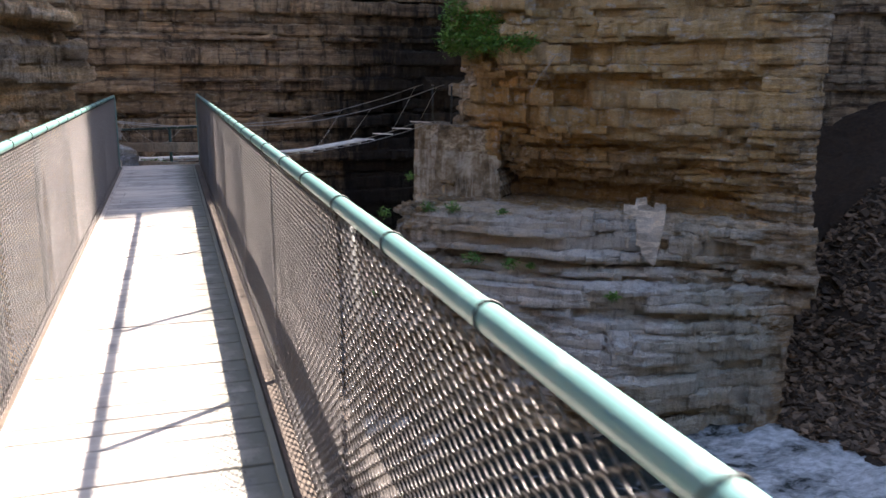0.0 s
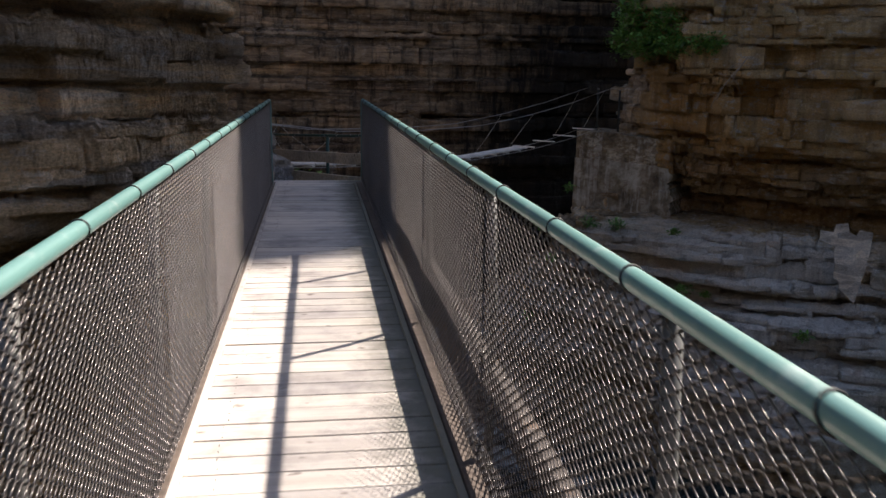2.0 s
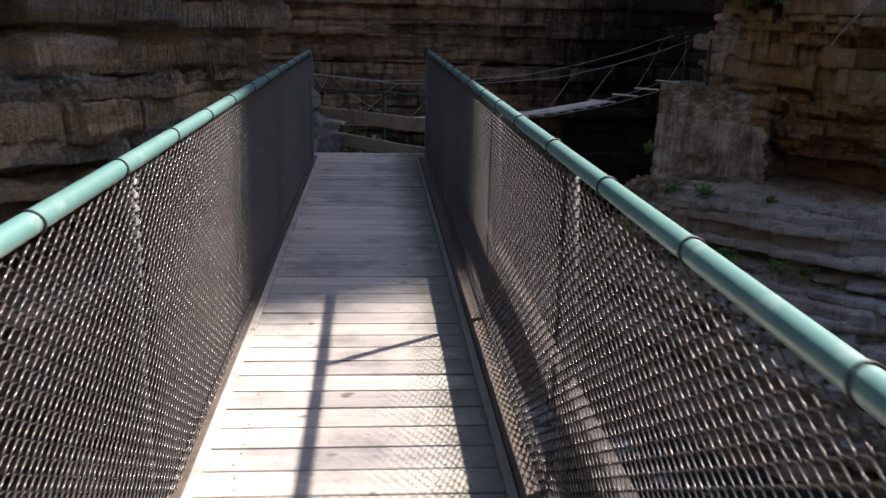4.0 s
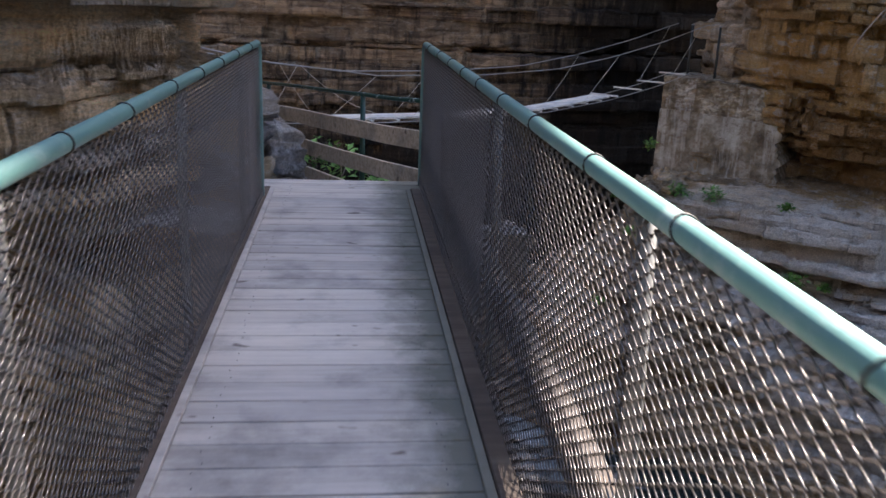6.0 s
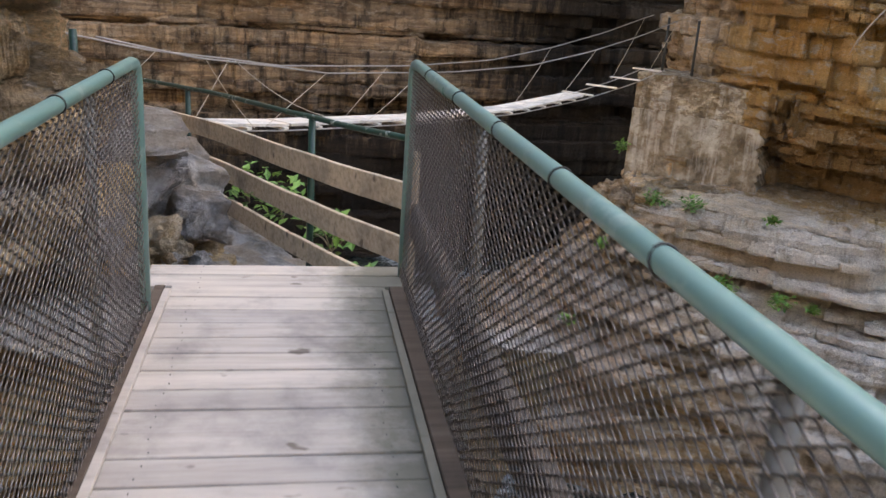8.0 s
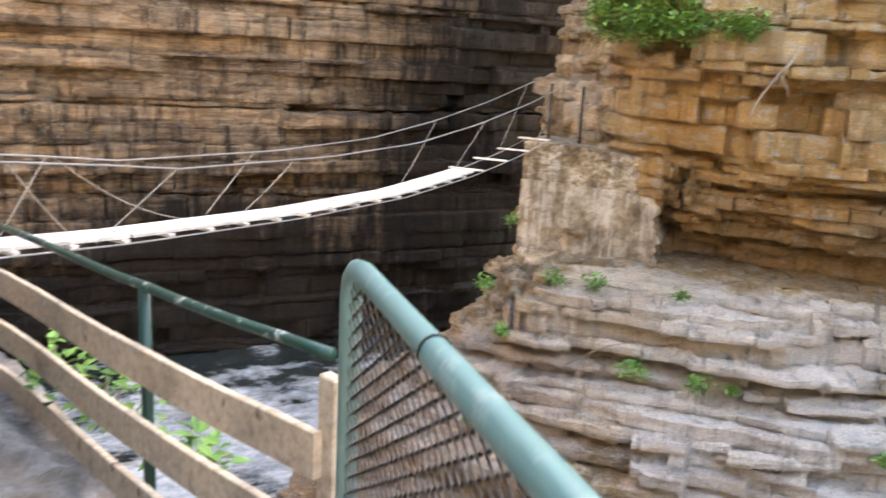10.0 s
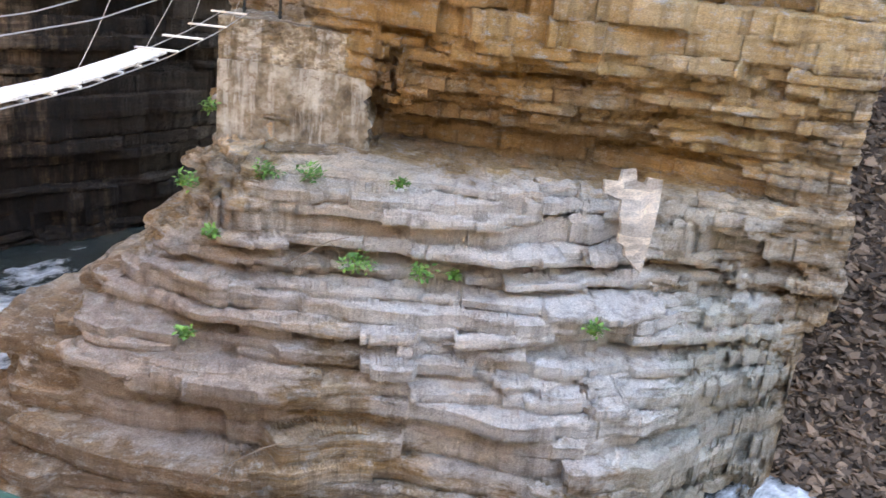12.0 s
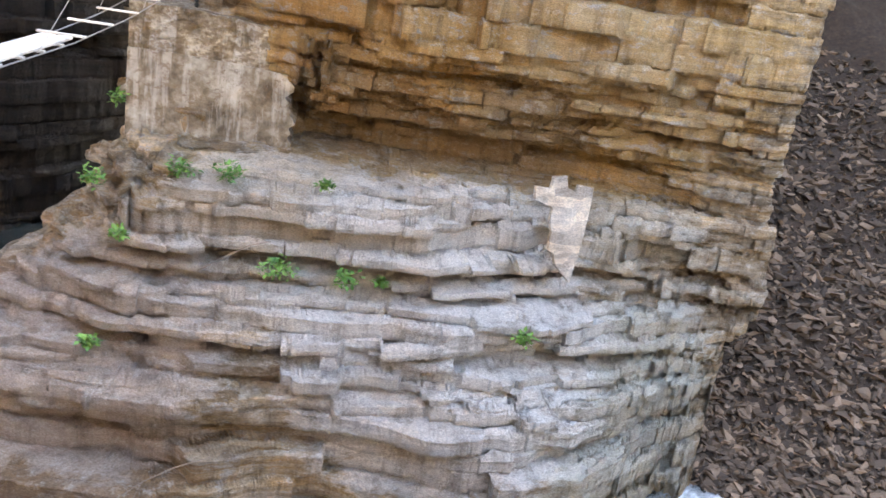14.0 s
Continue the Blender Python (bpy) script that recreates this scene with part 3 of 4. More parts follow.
# the cliff across the river, with its stepped ledges, abutment shelf and overhang
TAIL = [(19.7, 22.4), (20.5, 27), (21, 34)]
EAST = [
    (-11.5, [(10, 42), (5.6, 36), (3.3, 31.6), (3.2, 28.2), (6.3, 24.9), (9.6, 22.6), (13, 20.5), (16.2, 19.7), (18.3, 20.1), (18.9, 23), (20.3, 27), (21, 34)]),
    (-9, [(10.4, 42), (6.2, 36), (4.1, 31.4), (4, 28.4), (6.6, 25.4), (9.3, 23.6), (12.8, 21), (16.1, 20.3), (18.5, 20.3), (18.9, 23), (20.3, 27), (21, 34)]),
    (-7.2, [(10.8, 42), (6.8, 36), (4.9, 31.4), (4.9, 28.6), (6.8, 26), (8.9, 24.5), (12.5, 21.6), (16.2, 20.7), (18.7, 20.4), (19, 23), (20.3, 27), (21, 34)]),
    (-6.92, [(10.6, 42), (8.2, 36.4), (6, 31), (5, 28.6), (6.8, 26), (8.85, 24.5), (12.5, 21.55), (16.2, 20.7), (18.75, 20.4), (19, 23), (20.3, 27), (21, 34)]),
    (-6.86, [(10.9, 42), (8.5, 36.4), (6.3, 31.1), (5.3, 28.7), (7.2, 26.5), (9.15, 25.05), (12.4, 22.3), (16.35, 21.1), (18.8, 20.4), (19, 23), (20.3, 27), (21, 34)]),
    (-6.72, [(11, 42), (8.6, 36.4), (6.4, 31.15), (5.4, 28.75), (7.1, 26.4), (9.1, 24.9), (12.4, 22.15), (16.35, 20.95), (18.8, 20.4), (19, 23), (20.3, 27), (21, 34)]),
    (-6.46, [(11.4, 42), (9, 36.4), (6.8, 31.3), (5.8, 28.9), (7.6, 26.9), (9.35, 25.5), (12.35, 23), (16.35, 21.5), (18.85, 20.4), (19.1, 23), (20.3, 27), (21, 34)]),
    (-6.24, [(11.7, 42), (9.3, 36.4), (7.1, 31.5), (6.1, 29.1), (7.9, 27.2), (9.6, 25.8), (12.5, 23.4), (16.4, 21.8), (18.85, 20.5), (19.1, 23), (20.3, 27), (21, 34)]),
    (-6.16, [(11.7, 42), (9.3, 36.4), (7.1, 31.4), (6.1, 29), (7.3, 26.7), (8.95, 25.25), (12.1, 22.9), (16.35, 21.3), (18.9, 20.4), (19.2, 23), (20.3, 27), (21, 34)]),
    (-5.95, [(12.2, 42), (9.8, 36.4), (7.6, 31.5), (6.6, 29.1), (7.3, 26.75), (8.95, 25.3), (12.1, 22.95), (16.3, 21.3), (19, 20.2)] + TAIL),
    (-5.6, [(12.6, 42), (10.2, 36.4), (8, 31.6), (7, 29.2), (7.9, 27.3), (9.45, 25.9), (12.2, 23.65), (16.3, 21.8), (19.2, 20)] + TAIL),
    (-5.45, [(12.7, 42), (10.3, 36.4), (8.1, 31.6), (7.1, 29.2), (7.9, 27.2), (9.4, 25.8), (12.2, 23.6), (16.3, 21.75), (19.2, 20)] + TAIL),
    (-5.1, [(13.2, 42), (10.8, 36.4), (8.6, 31.8), (7.6, 29.4), (8.4, 27.9), (10, 26.45), (12.4, 24.5), (16.2, 22.5), (19.2, 19.95)] + TAIL),
    (-4.8, [(13.6, 42), (11.2, 36.4), (9, 32), (8, 29.6), (8.5, 28), (10.1, 26.6), (12.5, 24.7), (16.2, 22.7), (19.2, 19.95)] + TAIL),
    (-4.72, [(13.7, 42), (11.3, 36.4), (9.1, 32), (8.1, 29.6), (7.8, 27.65), (9.5, 25.85), (11.95, 24.1), (15.9, 22.7), (19.1, 20)] + TAIL),
    (-4.05, [(14.1, 42), (11.7, 36.4), (9.5, 32), (8.5, 29.6), (7.6, 27.75), (9.45, 25.85), (12, 24.2), (15.3, 23.3), (19, 20.05)] + TAIL),
    (-3.62, [(14.5, 42), (12.1, 36.4), (9.9, 32.3), (8.9, 29.9), (8.3, 28.1), (9.9, 26.5), (12.3, 24.8), (15.4, 23.7), (19, 20.1)] + TAIL),
    (-3.4, [(14.5, 42), (12.1, 36.4), (9.9, 32.3), (8.9, 29.9), (8.3, 28.1), (9.9, 26.5), (12.3, 24.8), (15.4, 23.7), (19, 20.1)] + TAIL),
    (-3.34, [(15.8, 42), (13.4, 36.4), (11.2, 34), (10.2, 31.6), (10.4, 30), (12.7, 29.7), (14.3, 28.1), (16.9, 25.9), (19.0, 20.6)] + TAIL),
    (-2.5, [(16, 42), (13.6, 36.4), (11.4, 34.1), (10.4, 31.7), (10.8, 30.2), (12.8, 29.8), (14.4, 28.2), (17.0, 26.0), (19.0, 20.6)] + TAIL),
    (-2.42, [(16, 42), (13.6, 36.4), (11.4, 34.1), (10.4, 31.7), (10.8, 30.2), (12.5, 29.3), (13.9, 27.6), (16.4, 25.3), (18.95, 20.5)] + TAIL),
    (-2, [(15, 42), (13.6, 36.5), (12.6, 33.7), (11.4, 31.6), (11, 30.5), (12.4, 29.1), (13.7, 27.4), (16.2, 25.1), (18.9, 20.5)] + TAIL),
    (-1.85, [(15, 42), (13.6, 36.5), (12.6, 33.7), (11.3, 31.5), (11, 30.4), (12.1, 28.7), (13.2, 26.9), (15.7, 24.6), (18.85, 20.4)] + TAIL),
    (-0.6, [(15, 42), (13.6, 36.5), (12.6, 33.7), (11.4, 31.4), (11.1, 30.4), (11.9, 28.4), (12.7, 26.4), (15.2, 24.2), (18.78, 20.35)] + TAIL),
    (1.2, [(15, 42), (13.6, 36.5), (12.6, 33.7), (11.9, 31.2), (11.1, 29), (11.2, 27.4), (11.9, 25.6), (14.7, 23.9), (18.78, 20.3)] + TAIL),
    (2.4, [(15, 42), (13.6, 36.5), (12.6, 33.7), (11.6, 31), (10, 28.8), (10.4, 27.2), (11.8, 25.4), (14.5, 23.9), (18.8, 20.2)] + TAIL),
    (7, [(15, 42), (13.6, 36.5), (12.6, 33.7), (11.8, 31), (10.5, 28.8), (11, 27.2), (12.2, 25.4), (14.7, 23.7), (18.8, 20.2)] + TAIL),
]
# the flank towards the back wall
EAST = [(z, [(16.5, 42), (p[1][0] + 2.4, p[1][1])] + p[2:] if z < -3.3 else p) for z, p in EAST]
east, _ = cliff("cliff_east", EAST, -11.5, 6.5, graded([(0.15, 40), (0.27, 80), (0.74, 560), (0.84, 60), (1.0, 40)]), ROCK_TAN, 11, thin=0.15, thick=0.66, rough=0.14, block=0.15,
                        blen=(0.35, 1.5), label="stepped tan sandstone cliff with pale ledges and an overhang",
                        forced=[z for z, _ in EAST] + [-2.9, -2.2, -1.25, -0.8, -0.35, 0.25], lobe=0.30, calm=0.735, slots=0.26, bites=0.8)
upper_wall("upper_cliff", EAST[-1][1], 6.3, 32.0, (34, 44), ROCK_TAN, east, 0.095)

# the dark wall at the back of the gorge
NORTH = [(-12, [(-26, 38), (-14, 40), (-4, 41.5), (6, 42), (14, 43), (24, 46)]), (8, [(-26, 38.6), (-14, 40.6), (-4, 42), (6, 42.6), (14, 43.4), (24, 46)])]
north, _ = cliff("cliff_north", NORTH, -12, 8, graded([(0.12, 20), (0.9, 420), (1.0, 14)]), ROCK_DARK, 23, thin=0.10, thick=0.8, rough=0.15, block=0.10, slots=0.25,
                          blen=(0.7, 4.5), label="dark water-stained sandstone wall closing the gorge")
upper_wall("upper_cliff", NORTH[-1][1], 7.8, 36, (0, 80), ROCK_DARK, north, 0.08)

# the bank beside the landing
WEST = [
    (-12, [(-26, -6), (-16, 0), (-8, 5.5), (-3.6, 9.4), (-1.0, 12.6), (0.9, 14.2), (-0.2, 16.5), (-3.2, 20.0), (-9, 25), (-16, 31), (-25, 39)]),
    (-1.4, [(-26, -6.2), (-16, -0.2), (-8, 5.3), (-3.6, 9.4), (-1.2, 12.4), (0.7, 13.6), (0.0, 16.3), (-3.0, 19.6), (-9, 25), (-16, 31), (-25, 39)]),
    (-0.5, [(-26, -6.2), (-16, -0.2), (-8, 5.3), (-3.4, 9.5), (-1.5, 12.3), (-0.9, 13.4), (-1.3, 14.8), (-3.8, 18.8), (-9, 25), (-16, 31), (-25, 39)]),
    (0.6, [(-26, -6.2), (-16, -0.2), (-8, 5.4), (-3.2, 9.7), (-1.9, 11.9), (-1.2, 13.3), (-1.8, 14.9), (-4.2, 18.8), (-9, 25), (-16, 31), (-25, 39)]),
    (1.5, [(-26, -6.4), (-16, -0.4), (-8, 5.0), (-3.9, 9.6), (-2.1, 12.0), (-1.2, 13.6), (-2.0, 15.2), (-4.2, 18.8), (-9, 25), (-16, 31), (-25, 39)]),
    (5, [(-26, -6.2), (-16, -0.2), (-8, 5.6), (-3.4, 9.8), (-2.0, 12.2), (-1.3, 13.8), (-2.2, 15.4), (-4.4, 18.8), (-9, 25), (-16, 31), (-25, 39)]),
]
west, _ = cliff("cliff_west", WEST, -12, 5, graded([(0.2, 40), (0.3, 60), (0.62, 420), (0.75, 60), (1.0, 50)]), ROCK_LEFT, 37, thin=0.07, thick=0.34, rough=0.10, block=0.06,
                        blen=(0.4, 1.6), slots=0.36, bites=0.4, label="brown and grey bedded rock bank beside the footbridge landing")
# slope above the view, leaned back and darkened to steer sky and bounce light
upper_wall("upper_cliff", WEST[-1][1], 4.9, 20, (-50, 40), UNSEEN_DARK, west, 0.9)

# unseen dark walls behind the camera, and beyond the scree, which close the gorge
SOUTH = [(-12, [(-40, -10), (-20, -9), (-6, -7.2), (0, -6.4), (8, -7.5), (20, -8), (40, -6)]), (0, [(-40, -10), (-20, -9.4), (-6, -7.6), (0, -7.0), (8, -8), (20, -8.6), (40, -6)])]
SOUTH = [(z, p[::-1]) for z, p in SOUTH]
# unseen bank, added dark to hold down the bounce light
south, _ = cliff("cliff_south", SOUTH, -12, -0.3, graded([(1.0, 160)]), UNSEEN_DARK, 41, thin=0.3, thick=0.8, label="dark unseen rock bank behind the footbridge")
upper_wall("upper_cliff", SOUTH[-1][1], -0.4, 16, (0, -60), UNSEEN_DARK, south, 0.5)
SIDE = [(-12, [(21, 34), (30, 32), (38, 26), (42, 16), (40, -7)]), (12, [(21, 34), (31, 33), (40, 27), (44, 16), (42, -7)])]
side, _ = cliff("cliff_side", SIDE, -12, 12, graded([(1.0, 200)]), ROCK_DARK, 43, thin=0.3, thick=0.9, label="dark rock wall behind the scree slope")
upper_wall("upper_cliff", SIDE[-1][1], 11.8, 30, (90, 30), ROCK_DARK, side, 0.05)

# ---- river and ground ----
def grid_sheet(name, x0, x1, y0, y1, nx, ny, fz, material):
    xs, ys = np.linspace(x0, x1, nx), np.linspace(y0, y1, ny)
    v = [(x, y, fz(x, y)) for y in ys for x in xs]
    a = (np.arange(ny - 1)[:, None] * nx + np.arange(nx - 1)[None, :]).ravel()
    f = np.stack([a, a + 1, a + nx + 1, a + nx], 1)
    me = from_arrays(name, v, f, material)
    me.shade_smooth()
    return new(name, me)


def river_z(x, y):
    return -9.7 + 0.22 * noise.fractal(Vector((x * 0.5, y * 0.8, 0)), 0.8, 2.1, 5) + 0.10 * noise.noise(Vector((x * 1.7, y * 2.6, 4)))


tagged(grid_sheet("water", -30, 42, -10, 46, 320, 260, river_z, WATER), "foaming white river at the foot of the cliffs", "river", "", "structure")
tagged(grid_sheet("ground", -400, 400, -400, 400, 3, 3, lambda x, y: -12.5, SCREE), "dark stony ground under the gorge", "ground", "", "structure")


def path_z(x, y):
    d = max(0.0, y - 12.6)
    z = -0.30 - 0.14 * min(d, 3) - 0.03 * max(0, d - 3) - 0.22 * max(0, x + 0.6) * min(1, d)
    z += 0.085 * noise.fractal(Vector((x * 2.6, y * 2.6, 0)), 0.7, 2.2, 6)
    edge = x - (0.745 - 0.456 * (y - 13.44))
    if edge > 0.2:
        z -= 1.8 * (edge - 0.2)
    return z


tagged(grid_sheet("path_ground", -2.4, 1.5, 12.3, 19.6, 110, 190, path_z, BOULDER_GREY), "grey rubble-strewn rock path at the bridge end", "path", "", "structure")

# ---- footbridge ----
DECK_END = 12.70
DECK_START = -5.0
bridge = tagged(empty("footbridge"), "narrow footbridge with a weathered grey plank deck", "footbridge")
PITCH = 0.152
for x0, x1 in ((0.508, 0.578), (-0.575, -0.528)):
    curb = part("curb", box_bm(x1 - x0, DECK_END - DECK_START - 0.36, 0.07, 0.004), CURB_WOOD, bridge, "dark brown curb timber")
    curb.matrix_basis = pose((x0 + x1) / 2, (DECK_END + DECK_START) / 2 - 0.18, -0.012)


def plank_mesh(x0, x1, w, seed, th=0.038):
    rng = random.Random(seed)
    bm = box_bm(x1 - x0, w, th, 0.003)
    for v in bm.verts:
        v.co += Vector((rng.uniform(-0.004, 0.004), rng.uniform(-0.0012, 0.0012), rng.uniform(-0.0015, 0.0015)))
    me = bpy.data.meshes.new("plank")
    bm.to_mesh(me)
    bm.free()
    me.materials.append(DECK_WOOD)
    return me


plank_kinds = [plank_mesh(-0.5, 0.5, PITCH - 0.007, s) for s in range(6)]
nail_bm = bmesh.new()
bmesh.ops.create_cone(nail_bm, cap_ends=True, segments=7, radius1=0.0028, radius2=0.0022, depth=0.003)
NAIL = bpy.data.meshes.new("nail_head")
nail_bm.to_mesh(NAIL)
nail_bm.free()
NAIL.materials.append(POST_STEEL)
rng = random.Random(5)
y = DECK_END - PITCH / 2
k = 0
while y > DECK_START:
    wide = k < 2
    ob = new("plank", plank_mesh(-0.62, 0.62, PITCH - 0.006, 77 + k) if wide else plank_kinds[rng.randrange(6)])
    ob.parent = bridge
    ob.matrix_basis = pose((-0.02 if wide else -0.01) + rng.uniform(-0.006, 0.006), y + rng.uniform(-0.001, 0.001), -0.019 + rng.uniform(-0.002, 0.002), rng.uniform(-0.3, 0.3), rng.uniform(-0.12, 0.12), rng.uniform(-0.25, 0.25) + (180 if rng.random() < 0.5 else 0))
    for nx in (-0.38, 0.38):
        for ny in (-0.04, 0.04):
            nail = attach(new("nail_head", NAIL), ob)
            nail.matrix_basis = pose(nx + rng.uniform(-0.012, 0.012), ny + rng.uniform(-0.012, 0.012), 0.0203)
    y -= PITCH
    k += 1
for side in (-1, 1):
    strip = part("edge_strip", box_bm(0.032, DECK_END - DECK_START - 0.4, 0.02, 0.003), DECK_WOOD, bridge, "pale narrow edge strip")
    strip.matrix_basis = pose(side * 0.5 - 0.013, (DECK_END + DECK_START) / 2 - 0.2, 0.012)
    beam = part("girder", box_bm(0.14, DECK_END - DECK_START, 0.34, 0.01), CHORD_PAINT, bridge, "dark steel girder under the deck")
    beam.matrix_basis = pose(side * 0.38, (DECK_END + DECK_START) / 2, -0.04 - 0.175)

stringer = part("stringer", box_bm(0.61, DECK_END - DECK_START, 0.12, 0.01), CHORD_PAINT, bridge, "dark stringer under the planks")
stringer.matrix_basis = pose(0, (DECK_END + DECK_START) / 2, -0.042 - 0.062)

RIGHT_POSTS = [-2.2, -0.6, 1.0, 2.60, 4.20, 6.00, 7.58, 9.30, 11.05]
LEFT_POSTS = [-2.2, -0.3, 1.35, 2.90, 4.40, 5.92, 7.68, 9.48, 11.33]
RAIL_Z = 1.07


def chain_link(name, x, y0, y1, z0, z1, parent, out, seed):
    """Woven wire: zigzag wires hooked into one another, with the ends standing up at the top."""
    n = int(round((y1 - y0) / 0.029))
    a = (y1 - y0) / n
    m = int((z1 - z0) / 0.0178)
    twist = 0.0034 if parent.location.x > 0 else -0.0034
    r = 0.0022
    j = np.repeat(np.arange(m + 1), 2)
    face = np.where((np.arange(2 * m + 2) // 2 + np.arange(2 * m + 2)) % 2, -1.0, 1.0)
    rng = np.random.default_rng(seed)
    verts = np.zeros((n, 2 * m + 2, 4, 3))
    belly = np.sin(np.pi * j / m)
    for k in range(n):
        up = (j + k) % 2
        yy = y0 + k * a + np.where(up, a + 0.002, -0.002)
        zz = z0 + (z1 - z0) * j / m + np.tile([-0.001, 0.001], m + 1)
        xx = x + face * (-1 if k % 2 else 1) * twist + out * 0.012 * math.sin(math.pi * k / n) * belly + rng.normal(0, 0.0004, 2 * m + 2)
        c = np.stack([xx, yy, zz], 1)
        verts[k] = c[:, None, :] + np.array([[r, 0, 0], [0, 0, r * 1.15], [-r, 0, 0], [0, 0, -r * 1.15]])[None]
    base = (np.arange(n)[:, None] * (2 * m + 2) + np.arange(2 * m + 1)[None, :]).ravel() * 4
    f = np.concatenate([np.stack([base + p, base + q, base + 4 + q, base + 4 + p], 1) for p, q in ((0, 1), (1, 2), (2, 3), (3, 0))])
    me = from_arrays(name, verts.reshape(-1, 3), f, WIRE)
    me.shade_smooth()
    return attach(tagged(new(name, me), "", "", "", "stuff"), parent)


def railing(side, x, posts, end):
    thing = tagged(empty("bridge_railing", pose(x, 0, 0)), "green pipe railing with grey chain-link mesh", "railing", "railings of the footbridge")
    start = -3.2
    rail_pts = [(0, start + 0.5 * i, RAIL_Z) for i in range(int((end - 0.12 - start) / 0.5) + 1)]
    rail_pts += [(0, end - 0.10, RAIL_Z), (0, end - 0.05, RAIL_Z - 0.008), (0, end - 0.014, RAIL_Z - 0.034), (0, end, RAIL_Z - 0.08)]
    rail_pts.append((0, end, -0.30))
    tube("top_rail", rail_pts, 0.0235, RAIL_PAINT, thing, 16)
    if side > 0:
        tube("rail_sleeve", [(0, end - 1.00, RAIL_Z - 0.004), (0, end - 0.985, RAIL_Z - 0.004), (0, end - 0.56, RAIL_Z - 0.004), (0, end - 0.55, RAIL_Z - 0.004)], 0.0255, RAIL_PAINT, thing, 14)
    tube("bottom_rail", [(0.012 * side, start, -0.10), (0.012 * side, end, -0.10)], 0.016, CHORD_PAINT, thing, 8)
    if side > 0:
        chord = part("lower_chord", box_bm(0.05, end - start, 0.16, 0.006), RUSTY_CHORD, thing, "dark rust-streaked steel chord behind the mesh")
        chord.matrix_basis = pose(0.05, (end + start) / 2, 0.30)
    for p in posts:
        tube("post", [(side * 0.036, p, -0.30), (side * 0.036, p, 0.6), (side * 0.020, p, RAIL_Z - 0.02)], 0.019, POST_STEEL, thing, 10, label="galvanised steel post")
    stops = [start] + [p for p in posts if p > start + 0.1] + [end - 0.02]
    for i in range(len(stops) - 1):
        chain_link("chain_link_mesh", -side * 0.004, stops[i], stops[i + 1], -0.14, RAIL_Z - 0.030, thing, side, i + 3)
        chain_link("folded_mesh_edge", -side * 0.013, stops[i] + 0.011, stops[i + 1] + 0.011, -0.12, 0.075, thing, 0, i + 30)
    rng = random.Random(8 + side)
    y = end - 0.55
    while y > start + 0.1:
        w = rng.uniform(-0.014, 0.014)
        ring = [(0.0255 * math.cos(t), w * math.sin(t), 0.0255 * math.sin(t)) for t in [2 * math.pi * i / 14 for i in range(14)]]
        tie = tube("tie_wire", ring, 0.0028, TIE, thing, 5, True)
        tie.matrix_basis = pose(0, y, RAIL_Z)
        y -= rng.choice((0.56, 0.62, 0.66, 0.54))
    return thing


railing(1, 0.60, RIGHT_POSTS, 12.56)
railing(-1, -0.565, LEFT_POSTS, 12.03)

# ---- board fence along the path ----
FENCE = [(0.745, 13.44, 0.54), (0.17, 14.65, 0.455), (-1.0, 17.24, 0.27), (-2.75, 19.3, 0.17)]
fence = tagged(empty("path_fence", pose(0.745, 13.44, -0.5)), "three-board wooden fence with dark green pipe posts", "fence")


def fence_curve(dz, off=0.0, n=22, start=0.0):
    p = spline([(a, b) for a, b, _ in FENCE], 0)
    zz = np.interp(np.linspace(0, 1, len(p)), [0, 1 / 3, 2 / 3, 1], [c for _, _, c in FENCE])
    i = np.linspace(start * (len(p) - 1), len(p) - 1, n).astype(int)
    return [(p[j][0] - 0.745 + off * 0.88, p[j][1] - 13.44 + off * 0.46, zz[j] + dz + 0.5) for j in i]


def bent_board(name, centre, h, th, material, parent, label=""):
    pts = [Vector(c) for c in centre]
    verts, faces = [], []
    for i, p in enumerate(pts):
        d = (pts[min(i + 1, len(pts) - 1)] - pts[max(i - 1, 0)])
        s = Vector((d.y, -d.x, 0)).normalized() * th / 2
        u = Vector((0, 0, h / 2))
        b = Vector((0, 0, 0.004))
        verts += [p + s - u, p + s + u - b, p + s * 0.7 + u, p - s * 0.7 + u, p - s + u - b, p - s - u]
        if i:
            o, q = len(verts) - 12, len(verts) - 6
            faces += [(o + k, o + (k + 1) % 6, q + (k + 1) % 6, q + k) for k in range(6)]
    faces += [(5, 4, 3, 2, 1, 0), tuple(range(len(verts) - 6, len(verts)))]
    return attach(tagged(new(name, from_arrays(name, [tuple(v) for v in verts], faces, material)), label), parent)


for dz, h in ((-0.335, 0.165), (-0.675, 0.165), (-0.985, 0.155)):
    bent_board("board", fence_curve(dz, -0.05), h, 0.035, BOARD_WOOD, fence, "weathered tan board")
tube("top_bar", fence_curve(0.0), 0.021, PEELED_PAINT, fence, 10, label="dark green pipe with peeling white flecks")
for i, (x, y, z) in enumerate(FENCE[1:]):
    tube("post", [(x - 0.745, y - 13.44, z + 0.5), (x - 0.745, y - 13.44, z - 0.9)], 0.027, GREEN_PAINT, fence, 10)
end_post = part("end_board", box_bm(0.05, 0.09, 1.15, 0.006), BOARD_WOOD, fence, "upright weathered end board")
end_post.matrix_basis = pose(-0.0, -0.02, 0.40, 0, 0, 25)

